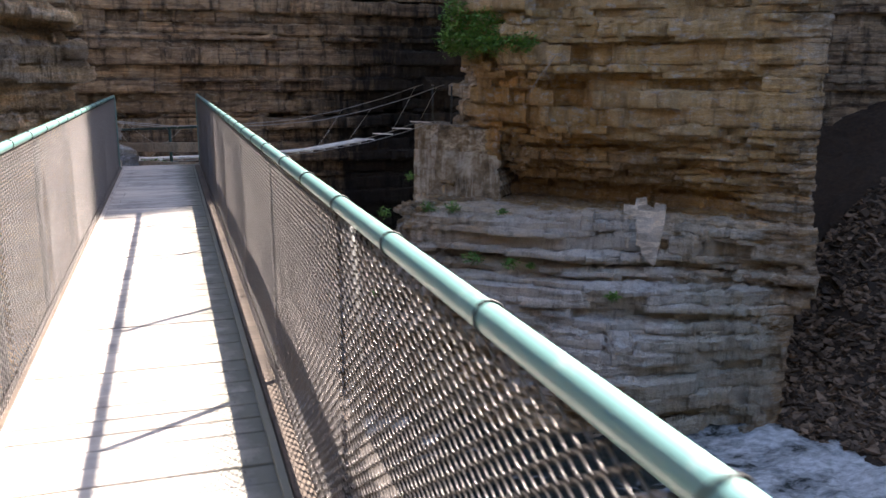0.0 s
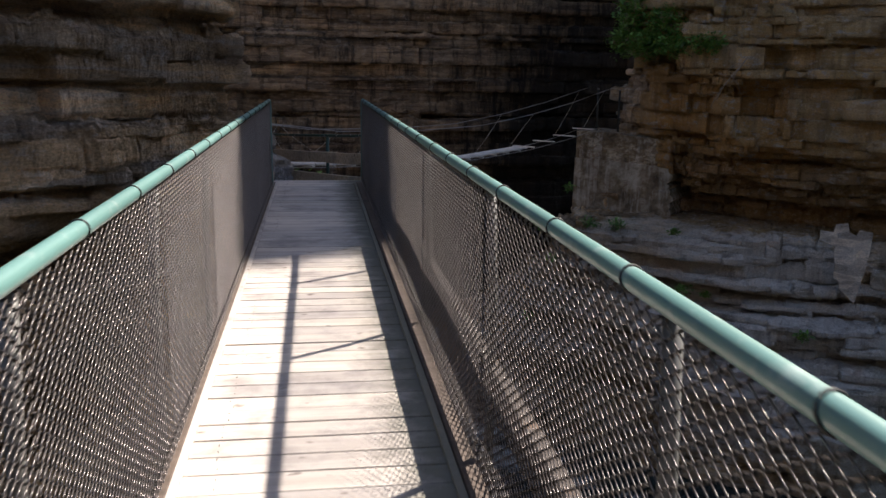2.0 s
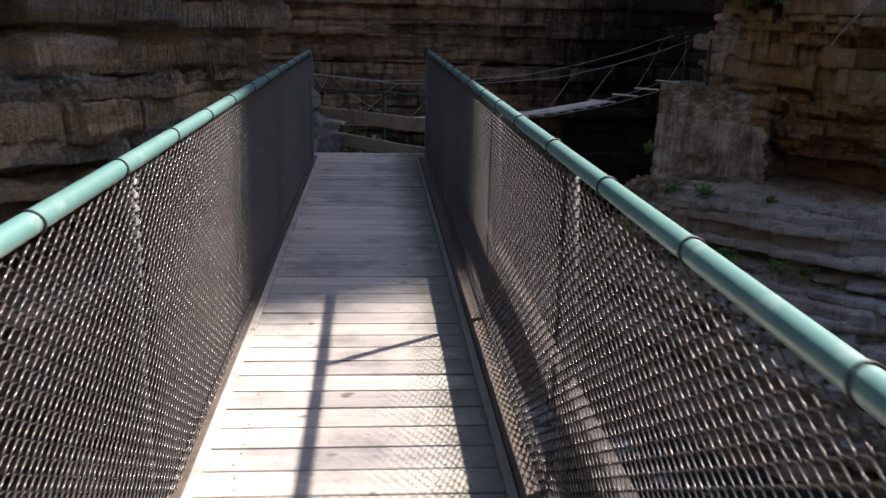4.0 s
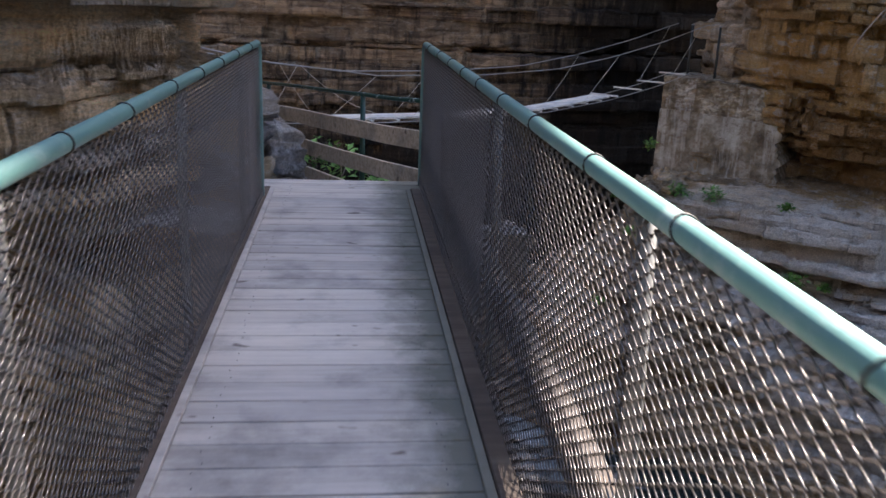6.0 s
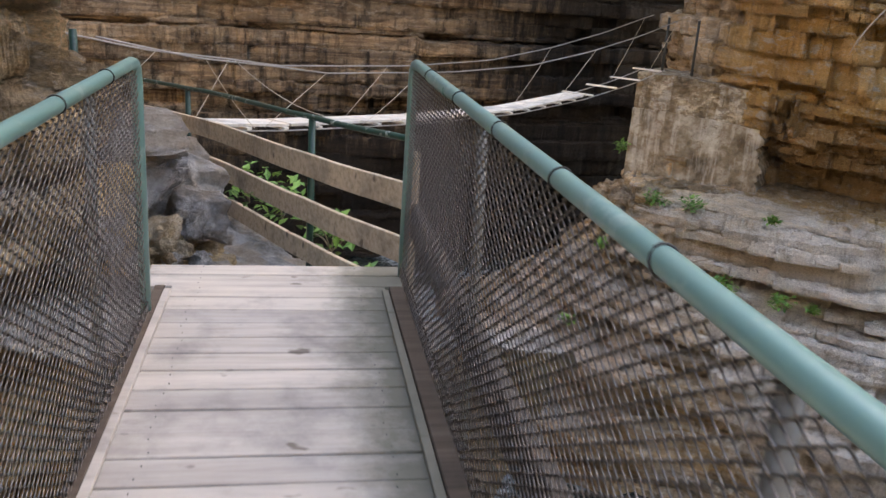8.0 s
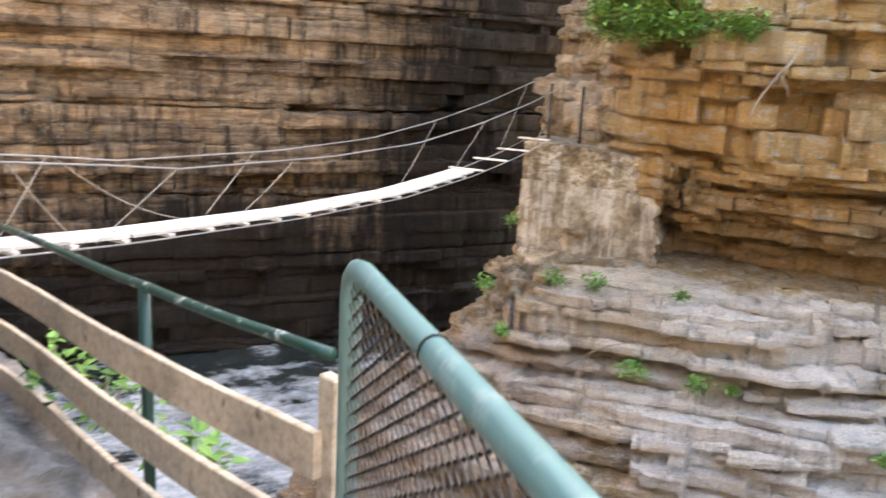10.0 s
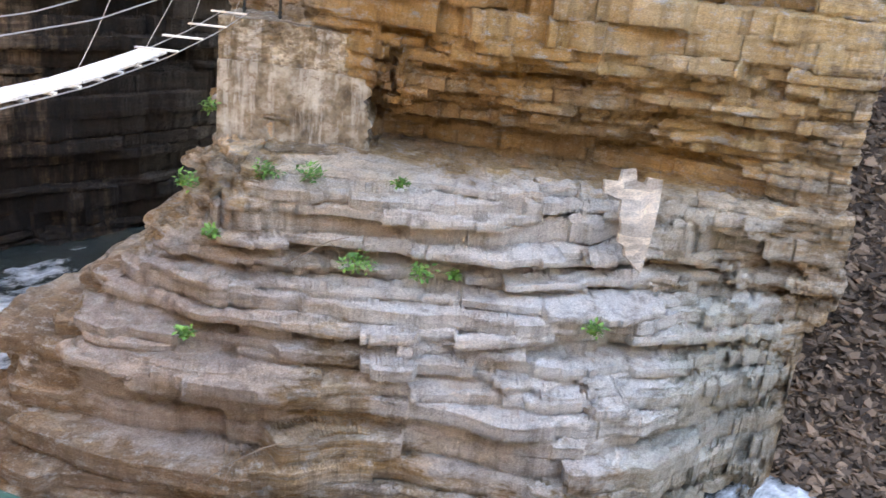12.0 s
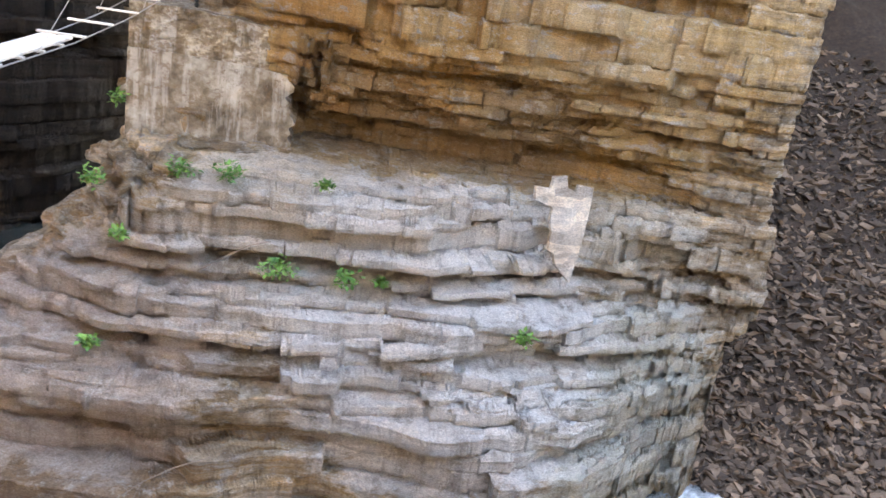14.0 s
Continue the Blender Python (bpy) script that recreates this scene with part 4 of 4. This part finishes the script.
# ---- rope footbridge to the abutment ----
NEAR, FAR = Vector((-2.42, 18.72, -0.33)), Vector((9.75, 31.05, -0.45))
AX = (FAR - NEAR)
AX.z = 0
LEN = AX.length
AX.normalize()
SIDE_V = Vector((AX.y, -AX.x, 0))
DECK_Z = [(0.0, -0.33), (0.06, -0.47), (0.18, -0.66), (0.37, -0.86), (0.55, -0.95), (0.72, -0.87), (0.88, -0.66), (1.0, -0.40)]
HAND_Z = [(0.0, 0.62), (0.075, 0.36), (0.155, 0.20), (0.21, 0.07), (0.39, -0.05), (0.55, -0.04), (0.70, 0.16), (0.86, 0.48), (1.03, 0.93)]


def on_bridge(f, z, off=0.0):
    p = NEAR + AX * (LEN * f) + SIDE_V * off
    return Vector((p.x, p.y, z))


def deck_z(f):
    return float(np.interp(f, [a for a, _ in DECK_Z], [b for _, b in DECK_Z]))


def hand_z(f):
    return float(np.interp(f, [a for a, _ in HAND_Z], [b for _, b in HAND_Z]))


rope_bridge = tagged(empty("rope_footbridge"), "swaying cable footbridge with bleached planks and rope sides", "rope bridge")
N_RUN = 4
for row in (-1, 1):
    for i in range(N_RUN):
        f0, f1 = 0.725 * i / N_RUN + 0.002, 0.725 * (i + 1) / N_RUN - 0.001
        c = [on_bridge(f, deck_z(f), row * 0.135) for f in np.linspace(f0, f1, 7)]
        bent_board("long_plank", c, 0.04, 0.25, PALE_WOOD, rope_bridge)
for i in range(26):
    f = 0.015 + i * 0.04 - (0.0 if i < 19 else 0.006)
    if f > 1.0:
        break
    if f > 0.73 and i % 2:
        continue
    sl = part("cross_slat", box_bm(0.62 if f < 0.73 else 0.80, 0.09, 0.035, 0.004), PALE_WOOD, rope_bridge)
    z = deck_z(f) - (0.045 if f < 0.73 else 0.0)
    sl.matrix_basis = Matrix.Translation(on_bridge(f, z)) @ Matrix.Rotation(math.atan2(SIDE_V.y, SIDE_V.x), 4, 'Z')
for off in (-0.29, 0.29):
    tube("deck_cable", [on_bridge(f, deck_z(f) - 0.075, off) for f in np.linspace(0, 1.0, 30)], 0.012, CABLE, rope_bridge, 6)
SIDE_ROPES = {-0.48: ((0.085, 0.02, 0), (0.155, 0.11, 0), (0.16, 0.275, 0.16), (0.36, 0.285, 0), (0.70, 0.60, 0.05), (1.0, 0.88, 0.03)),
              0.48: ((0.085, 0.14, 0.05), (0.21, 0.15, 0), (0.34, 0.27, 0.04), (0.72, 0.64, 0), (1.0, 0.92, 0.02))}
for off, ropes in SIDE_ROPES.items():
    tube("hand_cable", [on_bridge(f, hand_z(f), off) for f in np.linspace(0, 1.035, 40)], 0.012, CABLE, rope_bridge, 6, label="pale steel hand cable")
    for f0, f1, sag in ropes:
        q = []
        for t in np.linspace(0, 1, 8):
            f = f0 + (f1 - f0) * t
            q.append(on_bridge(f, hand_z(f0) + (deck_z(f1) - 0.03 - hand_z(f0)) * t - sag * 4 * t * (1 - t), off * (1 - 0.35 * t)))
        tube("side_rope", q, 0.005, ROPE, rope_bridge, 5)
for x, y in ((-2.66, 18.98), (-2.40, 18.75)):
    tube("anchor_post", [(x, y, -1.5), (x, y, 0.66)], 0.045, GREEN_PAINT, rope_bridge, 12, label="dark green anchor post")
for (x, y, zt) in ((10.11, 31.36, 0.90), (10.66, 30.65, 0.88)):
    pole = tube("end_pole", [(x, y, -1.2), (x, y, zt)], 0.035, BLACK_STEEL, rope_bridge, 10, label="thin black steel pole with a pale cap")
    tube("cap", [(x, y, zt), (x, y, zt + 0.03)], 0.05, CABLE, pole, 10)
    for k in range(4):
        tube("collar", [(x, y, -0.75 + 0.10 * k), (x, y, -0.71 + 0.10 * k)], 0.05, BLACK_STEEL, pole, 8)

# ---- concrete abutment ----
def abutment():
    a, b = Vector((9.2, 30.85, 0)), Vector((11.95, 28.64, 0))
    d = (b - a).normalized()
    back = Vector((-d.y, d.x, 0))
    L = (b - a).length
    thing = tagged(empty("concrete_abutment", Matrix.Translation((a.x, a.y, -3.4))), "stained crumbling concrete abutment on a rock shelf", "abutment")
    for name, w0, w1, setback, rough, label in (("lower_pour", 0.0, 0.66, 0.0, 0.03, "pale streaked concrete"), ("upper_course", 0.655, 1.0, 0.06, 0.10, "crumbling rust-stained concrete with exposed stones")):
        bm = bmesh.new()
        n, m = 60, 34
        vs = []
        for j in range(m + 1):
            for i in range(n + 1):
                u, w = i / n, w0 + (w1 - w0) * j / m
                z = (2.85 - 0.25 * u * u + 0.05 * noise.noise(Vector((u * 9, 3, 1)))) * w
                bulge = rough * noise.fractal(Vector((u * 9, w * 8, 2)), 0.7, 2.2, 6)
                rag = 0.28 * u ** 6 * noise.fractal(Vector((4, w * 6, 9)), 0.8, 2.2, 5)
                p = d * (L * u + rag) - back * (bulge - setback + 0.10 * (1 - w))
                vs.append(bm.verts.new((p.x, p.y, z)))
        for j in range(m):
            for i in range(n):
                o = j * (n + 1) + i
                bm.faces.new((vs[o], vs[o + 1], vs[o + n + 2], vs[o + n + 1]))
        edge = [vs[m * (n + 1) + i] for i in range(n + 1)]
        rim = [bm.verts.new(v.co + back * 2.2) for v in edge]
        for i in range(n):
            bm.faces.new((edge[i], edge[i + 1], rim[i + 1], rim[i]))
        edge = [vs[j * (n + 1) + n] for j in range(m + 1)]
        rim = [bm.verts.new(v.co + back * 2.2) for v in edge]
        for j in range(m):
            bm.faces.new((edge[j + 1], rim[j + 1], rim[j], edge[j]))
        edge = [vs[j * (n + 1)] for j in range(m + 1)]
        rim = [bm.verts.new(v.co + back * 2.2) for v in edge]
        for j in range(m):
            bm.faces.new((edge[j], rim[j], rim[j + 1], edge[j + 1]))
        part(name, bm, CONCRETE if w0 == 0 else RUSTY_CONCRETE, thing, label)
    return thing


abutment()

# ---- pale broken slab leaning on the ledge ----
def leaning_slab():
    shape = [(0.0, 0.0), (-0.20, 0.20), (-0.42, 0.40), (-0.44, 0.62), (-0.60, 0.72), (-0.55, 1.10), (-0.62, 1.35), (-0.56, 1.62), (-1.02, 1.78), (-1.0, 2.06),
             (-0.62, 2.02), (-0.55, 2.26), (-0.22, 2.30), (-0.18, 2.05), (0.02, 1.95), (0.10, 2.12), (0.48, 2.06), (0.40, 1.5), (0.26, 0.9), (0.12, 0.4)]
    bm = bmesh.new()
    right = Vector((0.92, -0.39, 0)).normalized()
    up = Vector((0.10, 0.42, 2.08)).normalized()
    nrm = right.cross(up).normalized()
    o = Vector((14.90, 22.44, -4.78))
    rng = random.Random(4)
    front = [bm.verts.new(o + right * (a * 0.92) + up * (b * 0.98) + nrm * rng.uniform(-0.02, 0.02)) for a, b in shape]
    back = [bm.verts.new(v.co - nrm * 0.10 * (1 if nrm.y < 0 else -1)) for v in front]
    bm.faces.new(front)
    bm.faces.new(back[::-1])
    for i in range(len(front)):
        j = (i + 1) % len(front)
        bm.faces.new((front[i], back[i], back[j], front[j]))
    bmesh.ops.triangulate(bm, faces=bm.faces[:])
    bmesh.ops.recalc_face_normals(bm, faces=bm.faces[:])
    me = bpy.data.meshes.new("stone_slab")
    bm.to_mesh(me)
    bm.free()
    me.materials.append(SLAB)
    return tagged(new("stone_slab", me), "pale broken stone slab leaning against the ledge", "stone slab")


leaning_slab()

# ---- boulders beside the landing ----
def boulder_mesh(name, seed, material, pts=16, flat=0.0):
    rng = random.Random(seed)
    bm = bmesh.new()
    for _ in range(pts):
        v = Vector((rng.uniform(-1, 1), rng.uniform(-1, 1), rng.uniform(-1, 1)))
        m = max(abs(c) for c in v)
        v = v / m * rng.uniform(0.80, 1.0) * 0.5
        bm.verts.new(v)
    res = bmesh.ops.convex_hull(bm, input=bm.verts[:])
    junk = [e for e in res["geom_interior"] + res["geom_unused"] if isinstance(e, bmesh.types.BMVert)]
    if junk:
        bmesh.ops.delete(bm, geom=list(set(junk)), context='VERTS')
    bmesh.ops.dissolve_limit(bm, angle_limit=radians(12), verts=bm.verts[:], edges=bm.edges[:])
    bmesh.ops.bevel(bm, geom=bm.edges[:], offset=0.025, segments=2, affect='EDGES')
    bmesh.ops.triangulate(bm, faces=bm.faces[:])
    bmesh.ops.subdivide_edges(bm, edges=[e for e in bm.edges if e.calc_length() > 0.12], cuts=3, use_grid_fill=True)
    for v in bm.verts:
        v.co += v.co.normalized() * 0.12 * noise.fractal(v.co * 4 + Vector((seed, 0, 0)), 0.7, 2.2, 5)
    me = bpy.data.meshes.new(name)
    bm.to_mesh(me)
    bm.free()
    me.materials.append(material)
    return me


BOULDERS = [boulder_mesh("boulder", 100 + i, (BOULDER_GREY, BOULDER_GREY, BOULDER_OCHRE)[i % 3]) for i in range(9)]
LANDING = [  # x, y, z, size x y z, turn
    (-0.78, 13.85, 0.46, 0.58, 0.70, 0.30, 12), (-0.78, 13.75, 0.18, 0.48, 0.55, 0.30, 40), (-0.98, 13.35, 0.22, 0.40, 0.42, 0.32, 66), (-1.02, 13.3, 0.52, 0.30, 0.34, 0.22, 15),
    (-0.95, 13.1, -0.06, 0.42, 0.40, 0.26, 30), (-0.60, 13.45, -0.10, 0.30, 0.26, 0.28, 60), (-0.45, 13.9, -0.05, 0.36, 0.36, 0.36, 25), (-0.62, 14.45, 0.0, 0.5, 0.6, 0.46, 55),
    (-1.12, 12.95, 0.18, 0.36, 0.36, 0.30, 5), (-0.85, 15.2, -0.05, 0.6, 0.7, 0.5, 33), (-1.35, 16.0, -0.1, 0.7, 0.8, 0.6, 12)]
rng = random.Random(21)
for _ in range(120):
    x = rng.uniform(-1.05, -0.28)
    y = 12.82 + 1.5 * rng.random()
    top = -0.36 + max(0, (-0.42 - x)) * 0.9
    r = 0.05 + 0.12 * rng.random() ** 2
    LANDING.append((x, y, top + rng.uniform(-0.05, 0.10), r * 1.5, r * 1.2, r, rng.uniform(0, 180)))
for i, (x, y, z, sx, sy, sz, turn) in enumerate(LANDING):
    ob = new("boulder", BOULDERS[i % 9])
    ob.matrix_world = pose(x - 0.10, y, z - 0.03, 5 * math.sin(i), 6 * math.cos(i * 2), turn) @ Matrix.Diagonal((sx, sy, sz, 1))
    tagged(ob, ("angular grey boulder in the rubble beside the bridge end", "flat-topped grey boulder stacked on the rubble", "ochre and brown angular block in the rubble")[i % 3] if i < 12 else
           ("small grey broken stone in the rubble heap", "small pale angular stone in the rubble heap", "small ochre broken stone in the rubble heap")[i % 3], "boulder", "rubble beside the landing")

# ---- scree slope ----
def scree_z(x, y):
    d = (x - 18.6) * 0.92 + (y - 19.0) * 0.25
    return -9.9 + 0.62 * max(-3, d) + 0.35 * noise.fractal(Vector((x * 0.35, y * 0.35, 7)), 0.8, 2.1, 5)


scree = tagged(grid_sheet("scree_slope", 15.5, 40, -4, 34, 150, 230, scree_z, SCREE), "dark slope of loose broken stones", "scree", "", "structure")
rng = random.Random(12)
STONE = []
for s in range(8):
    STONE.append(boulder_mesh("stone", 300 + s, SCREE_STONE, 10))
small = []
for s in range(6):
    r2 = random.Random(500 + s)
    bm = bmesh.new()
    for _ in range(9):
        bm.verts.new(Vector([r2.uniform(-0.5, 0.5) for _ in range(3)]))
    res = bmesh.ops.convex_hull(bm, input=bm.verts[:])
    junk = [e for e in res["geom_interior"] + res["geom_unused"] if isinstance(e, bmesh.types.BMVert)]
    bmesh.ops.delete(bm, geom=list(set(junk)), context='VERTS')
    bm.verts.index_update()
    small.append(([v.co.copy() for v in bm.verts], [[v.index for v in f.verts] for f in bm.faces]))
    bm.free()
verts, faces = [], []
for i in range(19000):
    x = 17.4 + 17 * rng.random() ** 2.0
    y = rng.uniform(13, 25 + 0.2 * (x - 18))
    z = scree_z(x, y)
    if z < -9.75:
        continue
    size = 0.11 + 0.32 * rng.random() ** 3
    m = pose(x, y, z + size * 0.12, rng.uniform(-40, 40), rng.uniform(-40, 40), rng.uniform(0, 360)) @ Matrix.Diagonal((size * 1.5, size, size * rng.uniform(0.3, 0.7), 1))
    v, f = small[i % 6]
    o = len(verts)
    verts += [tuple(m @ c) for c in v]
    faces += [[o + k for k in q] for q in f]
attach(tagged(new("loose_stones", from_arrays("loose_stones", verts, faces, SCREE_STONE)), "", "", "", "stuff"), scree)
for i in range(220):
    x = 18.4 + 7 * rng.random()
    y = 15.5 + 7 * rng.random()
    z = scree_z(x, y)
    if z < -9.8:
        continue
    size = rng.uniform(0.18, 0.40)
    ob = new("stone", STONE[i % 8])
    ob.parent = scree
    ob.matrix_basis = pose(x, y, z + 0.05, rng.uniform(-30, 30), rng.uniform(-30, 30), rng.uniform(0, 360)) @ Matrix.Diagonal((size * 1.4, size, size * 0.5, 1))

# ---- plants ----
def leaf_clump(name, centre, spread, count, size, seed, label, category, droop=0.3, stems=6):
    rng = random.Random(seed)
    base = empty(name, Matrix.Translation(centre))
    verts, faces = [], []
    for _ in range(count):
        q = Vector((rng.gauss(0, 0.5), rng.gauss(0, 0.5), rng.gauss(0, 0.45)))
        if q.length > 1.15:
            q *= 1.15 / q.length * rng.uniform(0.6, 1)
        p = Vector((q.x * spread[0], q.y * spread[1], q.z * spread[2] + spread[2] * 0.6))
        d = Vector((rng.uniform(-1, 1), rng.uniform(-1, 1), rng.uniform(-droop, 0.7))).normalized()
        s = d.cross(Vector((rng.uniform(-0.3, 0.3), rng.uniform(-0.3, 0.3), 1))).normalized()
        u = s.cross(d)
        l = size * rng.uniform(0.6, 1.3)
        o = len(verts)
        verts += [tuple(p), tuple(p + d * l * 0.45 + s * l * 0.28 + u * l * 0.06), tuple(p + d * l - u * l * 0.10), tuple(p + d * l * 0.45 - s * l * 0.28 + u * l * 0.06)]
        faces += [(o, o + 1, o + 2), (o, o + 2, o + 3)]
    attach(tagged(new("leaves", from_arrays("leaves", verts, faces, LEAF)), "", "", "", "stuff"), base)
    for i in range(stems):
        e = Vector((rng.gauss(0, 0.5) * spread[0], rng.gauss(0, 0.5) * spread[1], spread[2] * rng.uniform(0.5, 1.2)))
        tube("stem", [(0, 0, -0.05), tuple(e * 0.5 + Vector((0, 0, 0.05 * spread[2]))), tuple(e)], 0.006 + 0.004 * spread[2], TWIG, base, 5)
    return tagged(base, label, category)


for i, (c, r, n) in enumerate([((9.9, 28.3, 2.15), (0.55, 0.6, 0.55), 1000), ((10.3, 27.4, 2.1), (0.6, 0.6, 0.5), 1000), ((10.9, 26.5, 2.1), (0.6, 0.6, 0.42), 900), ((11.5, 25.7, 2.15), (0.5, 0.4, 0.32), 600),
                               ((10.1, 28.2, 2.9), (0.6, 0.7, 0.8), 1000), ((10.7, 27.0, 2.8), (0.6, 0.6, 0.5), 700)]):
    leaf_clump("shrub", c, r, n, 0.15, 60 + i, "bright green leafy shrub on the cliff overhang", "shrub")


LEDGE_PLANTS = [(8.9, 27.9, -3.5, 0.28), (9.6, 27.3, -3.45, 0.30), (11.0, 26.0, -3.4, 0.16), (9.85, 25.75, -5.0, 0.34), (10.9, 24.95, -5.05, 0.26), (11.5, 24.6, -5.05, 0.14), (9.1, 30.9, -2.7, 0.22),
                (7.4, 28.5, -3.7, 0.25), (7.6, 27.8, -4.6, 0.15), (13.3, 22.2, -5.7, 0.20), (6.7, 27.0, -6.3, 0.16)]
for i, (x, y, z, r) in enumerate(LEDGE_PLANTS):
    leaf_clump("fern", (x, y, z), (r, r, r * 0.7), 60 + int(200 * r), 0.13, 80 + i, "small green fern growing from a rock ledge", "fern", 0.5, 3)
for i, (x, y, z, r) in enumerate([(0.35, 15.0, -0.62, 0.22), (-0.05, 15.6, -0.55, 0.26), (-0.35, 16.2, -0.55, 0.24), (0.55, 14.3, -0.75, 0.16), (-1.7, 18.6, -0.5, 0.22)]):
    leaf_clump("seedling", (x, y, z), (r, r, r * 0.8), 70, 0.11, 120 + i, "broad-leaved green seedling behind the board fence", "plant", 0.4, 4)


def hanging_twig(pts, r, label):
    base = empty("bare_twig", Matrix.Translation(pts[0]))
    o = Vector(pts[0])
    tube("twig", [tuple(Vector(p) - o) for p in pts], r, TWIG, base, 5)
    for k in range(1, len(pts) - 1):
        q = Vector(pts[k]) - o
        tube("side_twig", [tuple(q), tuple(q + Vector((0.18 * (-1) ** k, -0.05, -0.22))), tuple(q + Vector((0.30 * (-1) ** k, -0.06, -0.50)))], r * 0.6, TWIG, base, 4)
    tagged(base, label, "twig")


hanging_twig([(12.5, 25.15, 2.0), (12.3, 25.1, 1.75), (12.05, 25.15, 1.45), (11.8, 25.25, 1.05), (11.7, 25.3, 0.75)], 0.018, "pale bare twig hanging from the overhang")
hanging_twig([(8.6, 26.6, -5.0), (8.9, 26.0, -4.5), (9.1, 25.7, -4.25), (9.35, 25.4, -4.1)], 0.012, "thin bare twig growing out of the ledge")
hanging_twig([(6.2, 24.9, -8.2), (6.5, 24.5, -7.7), (6.9, 24.2, -7.4), (7.4, 23.9, -7.2)], 0.009, "bare dead twig sticking out of the lower beds")
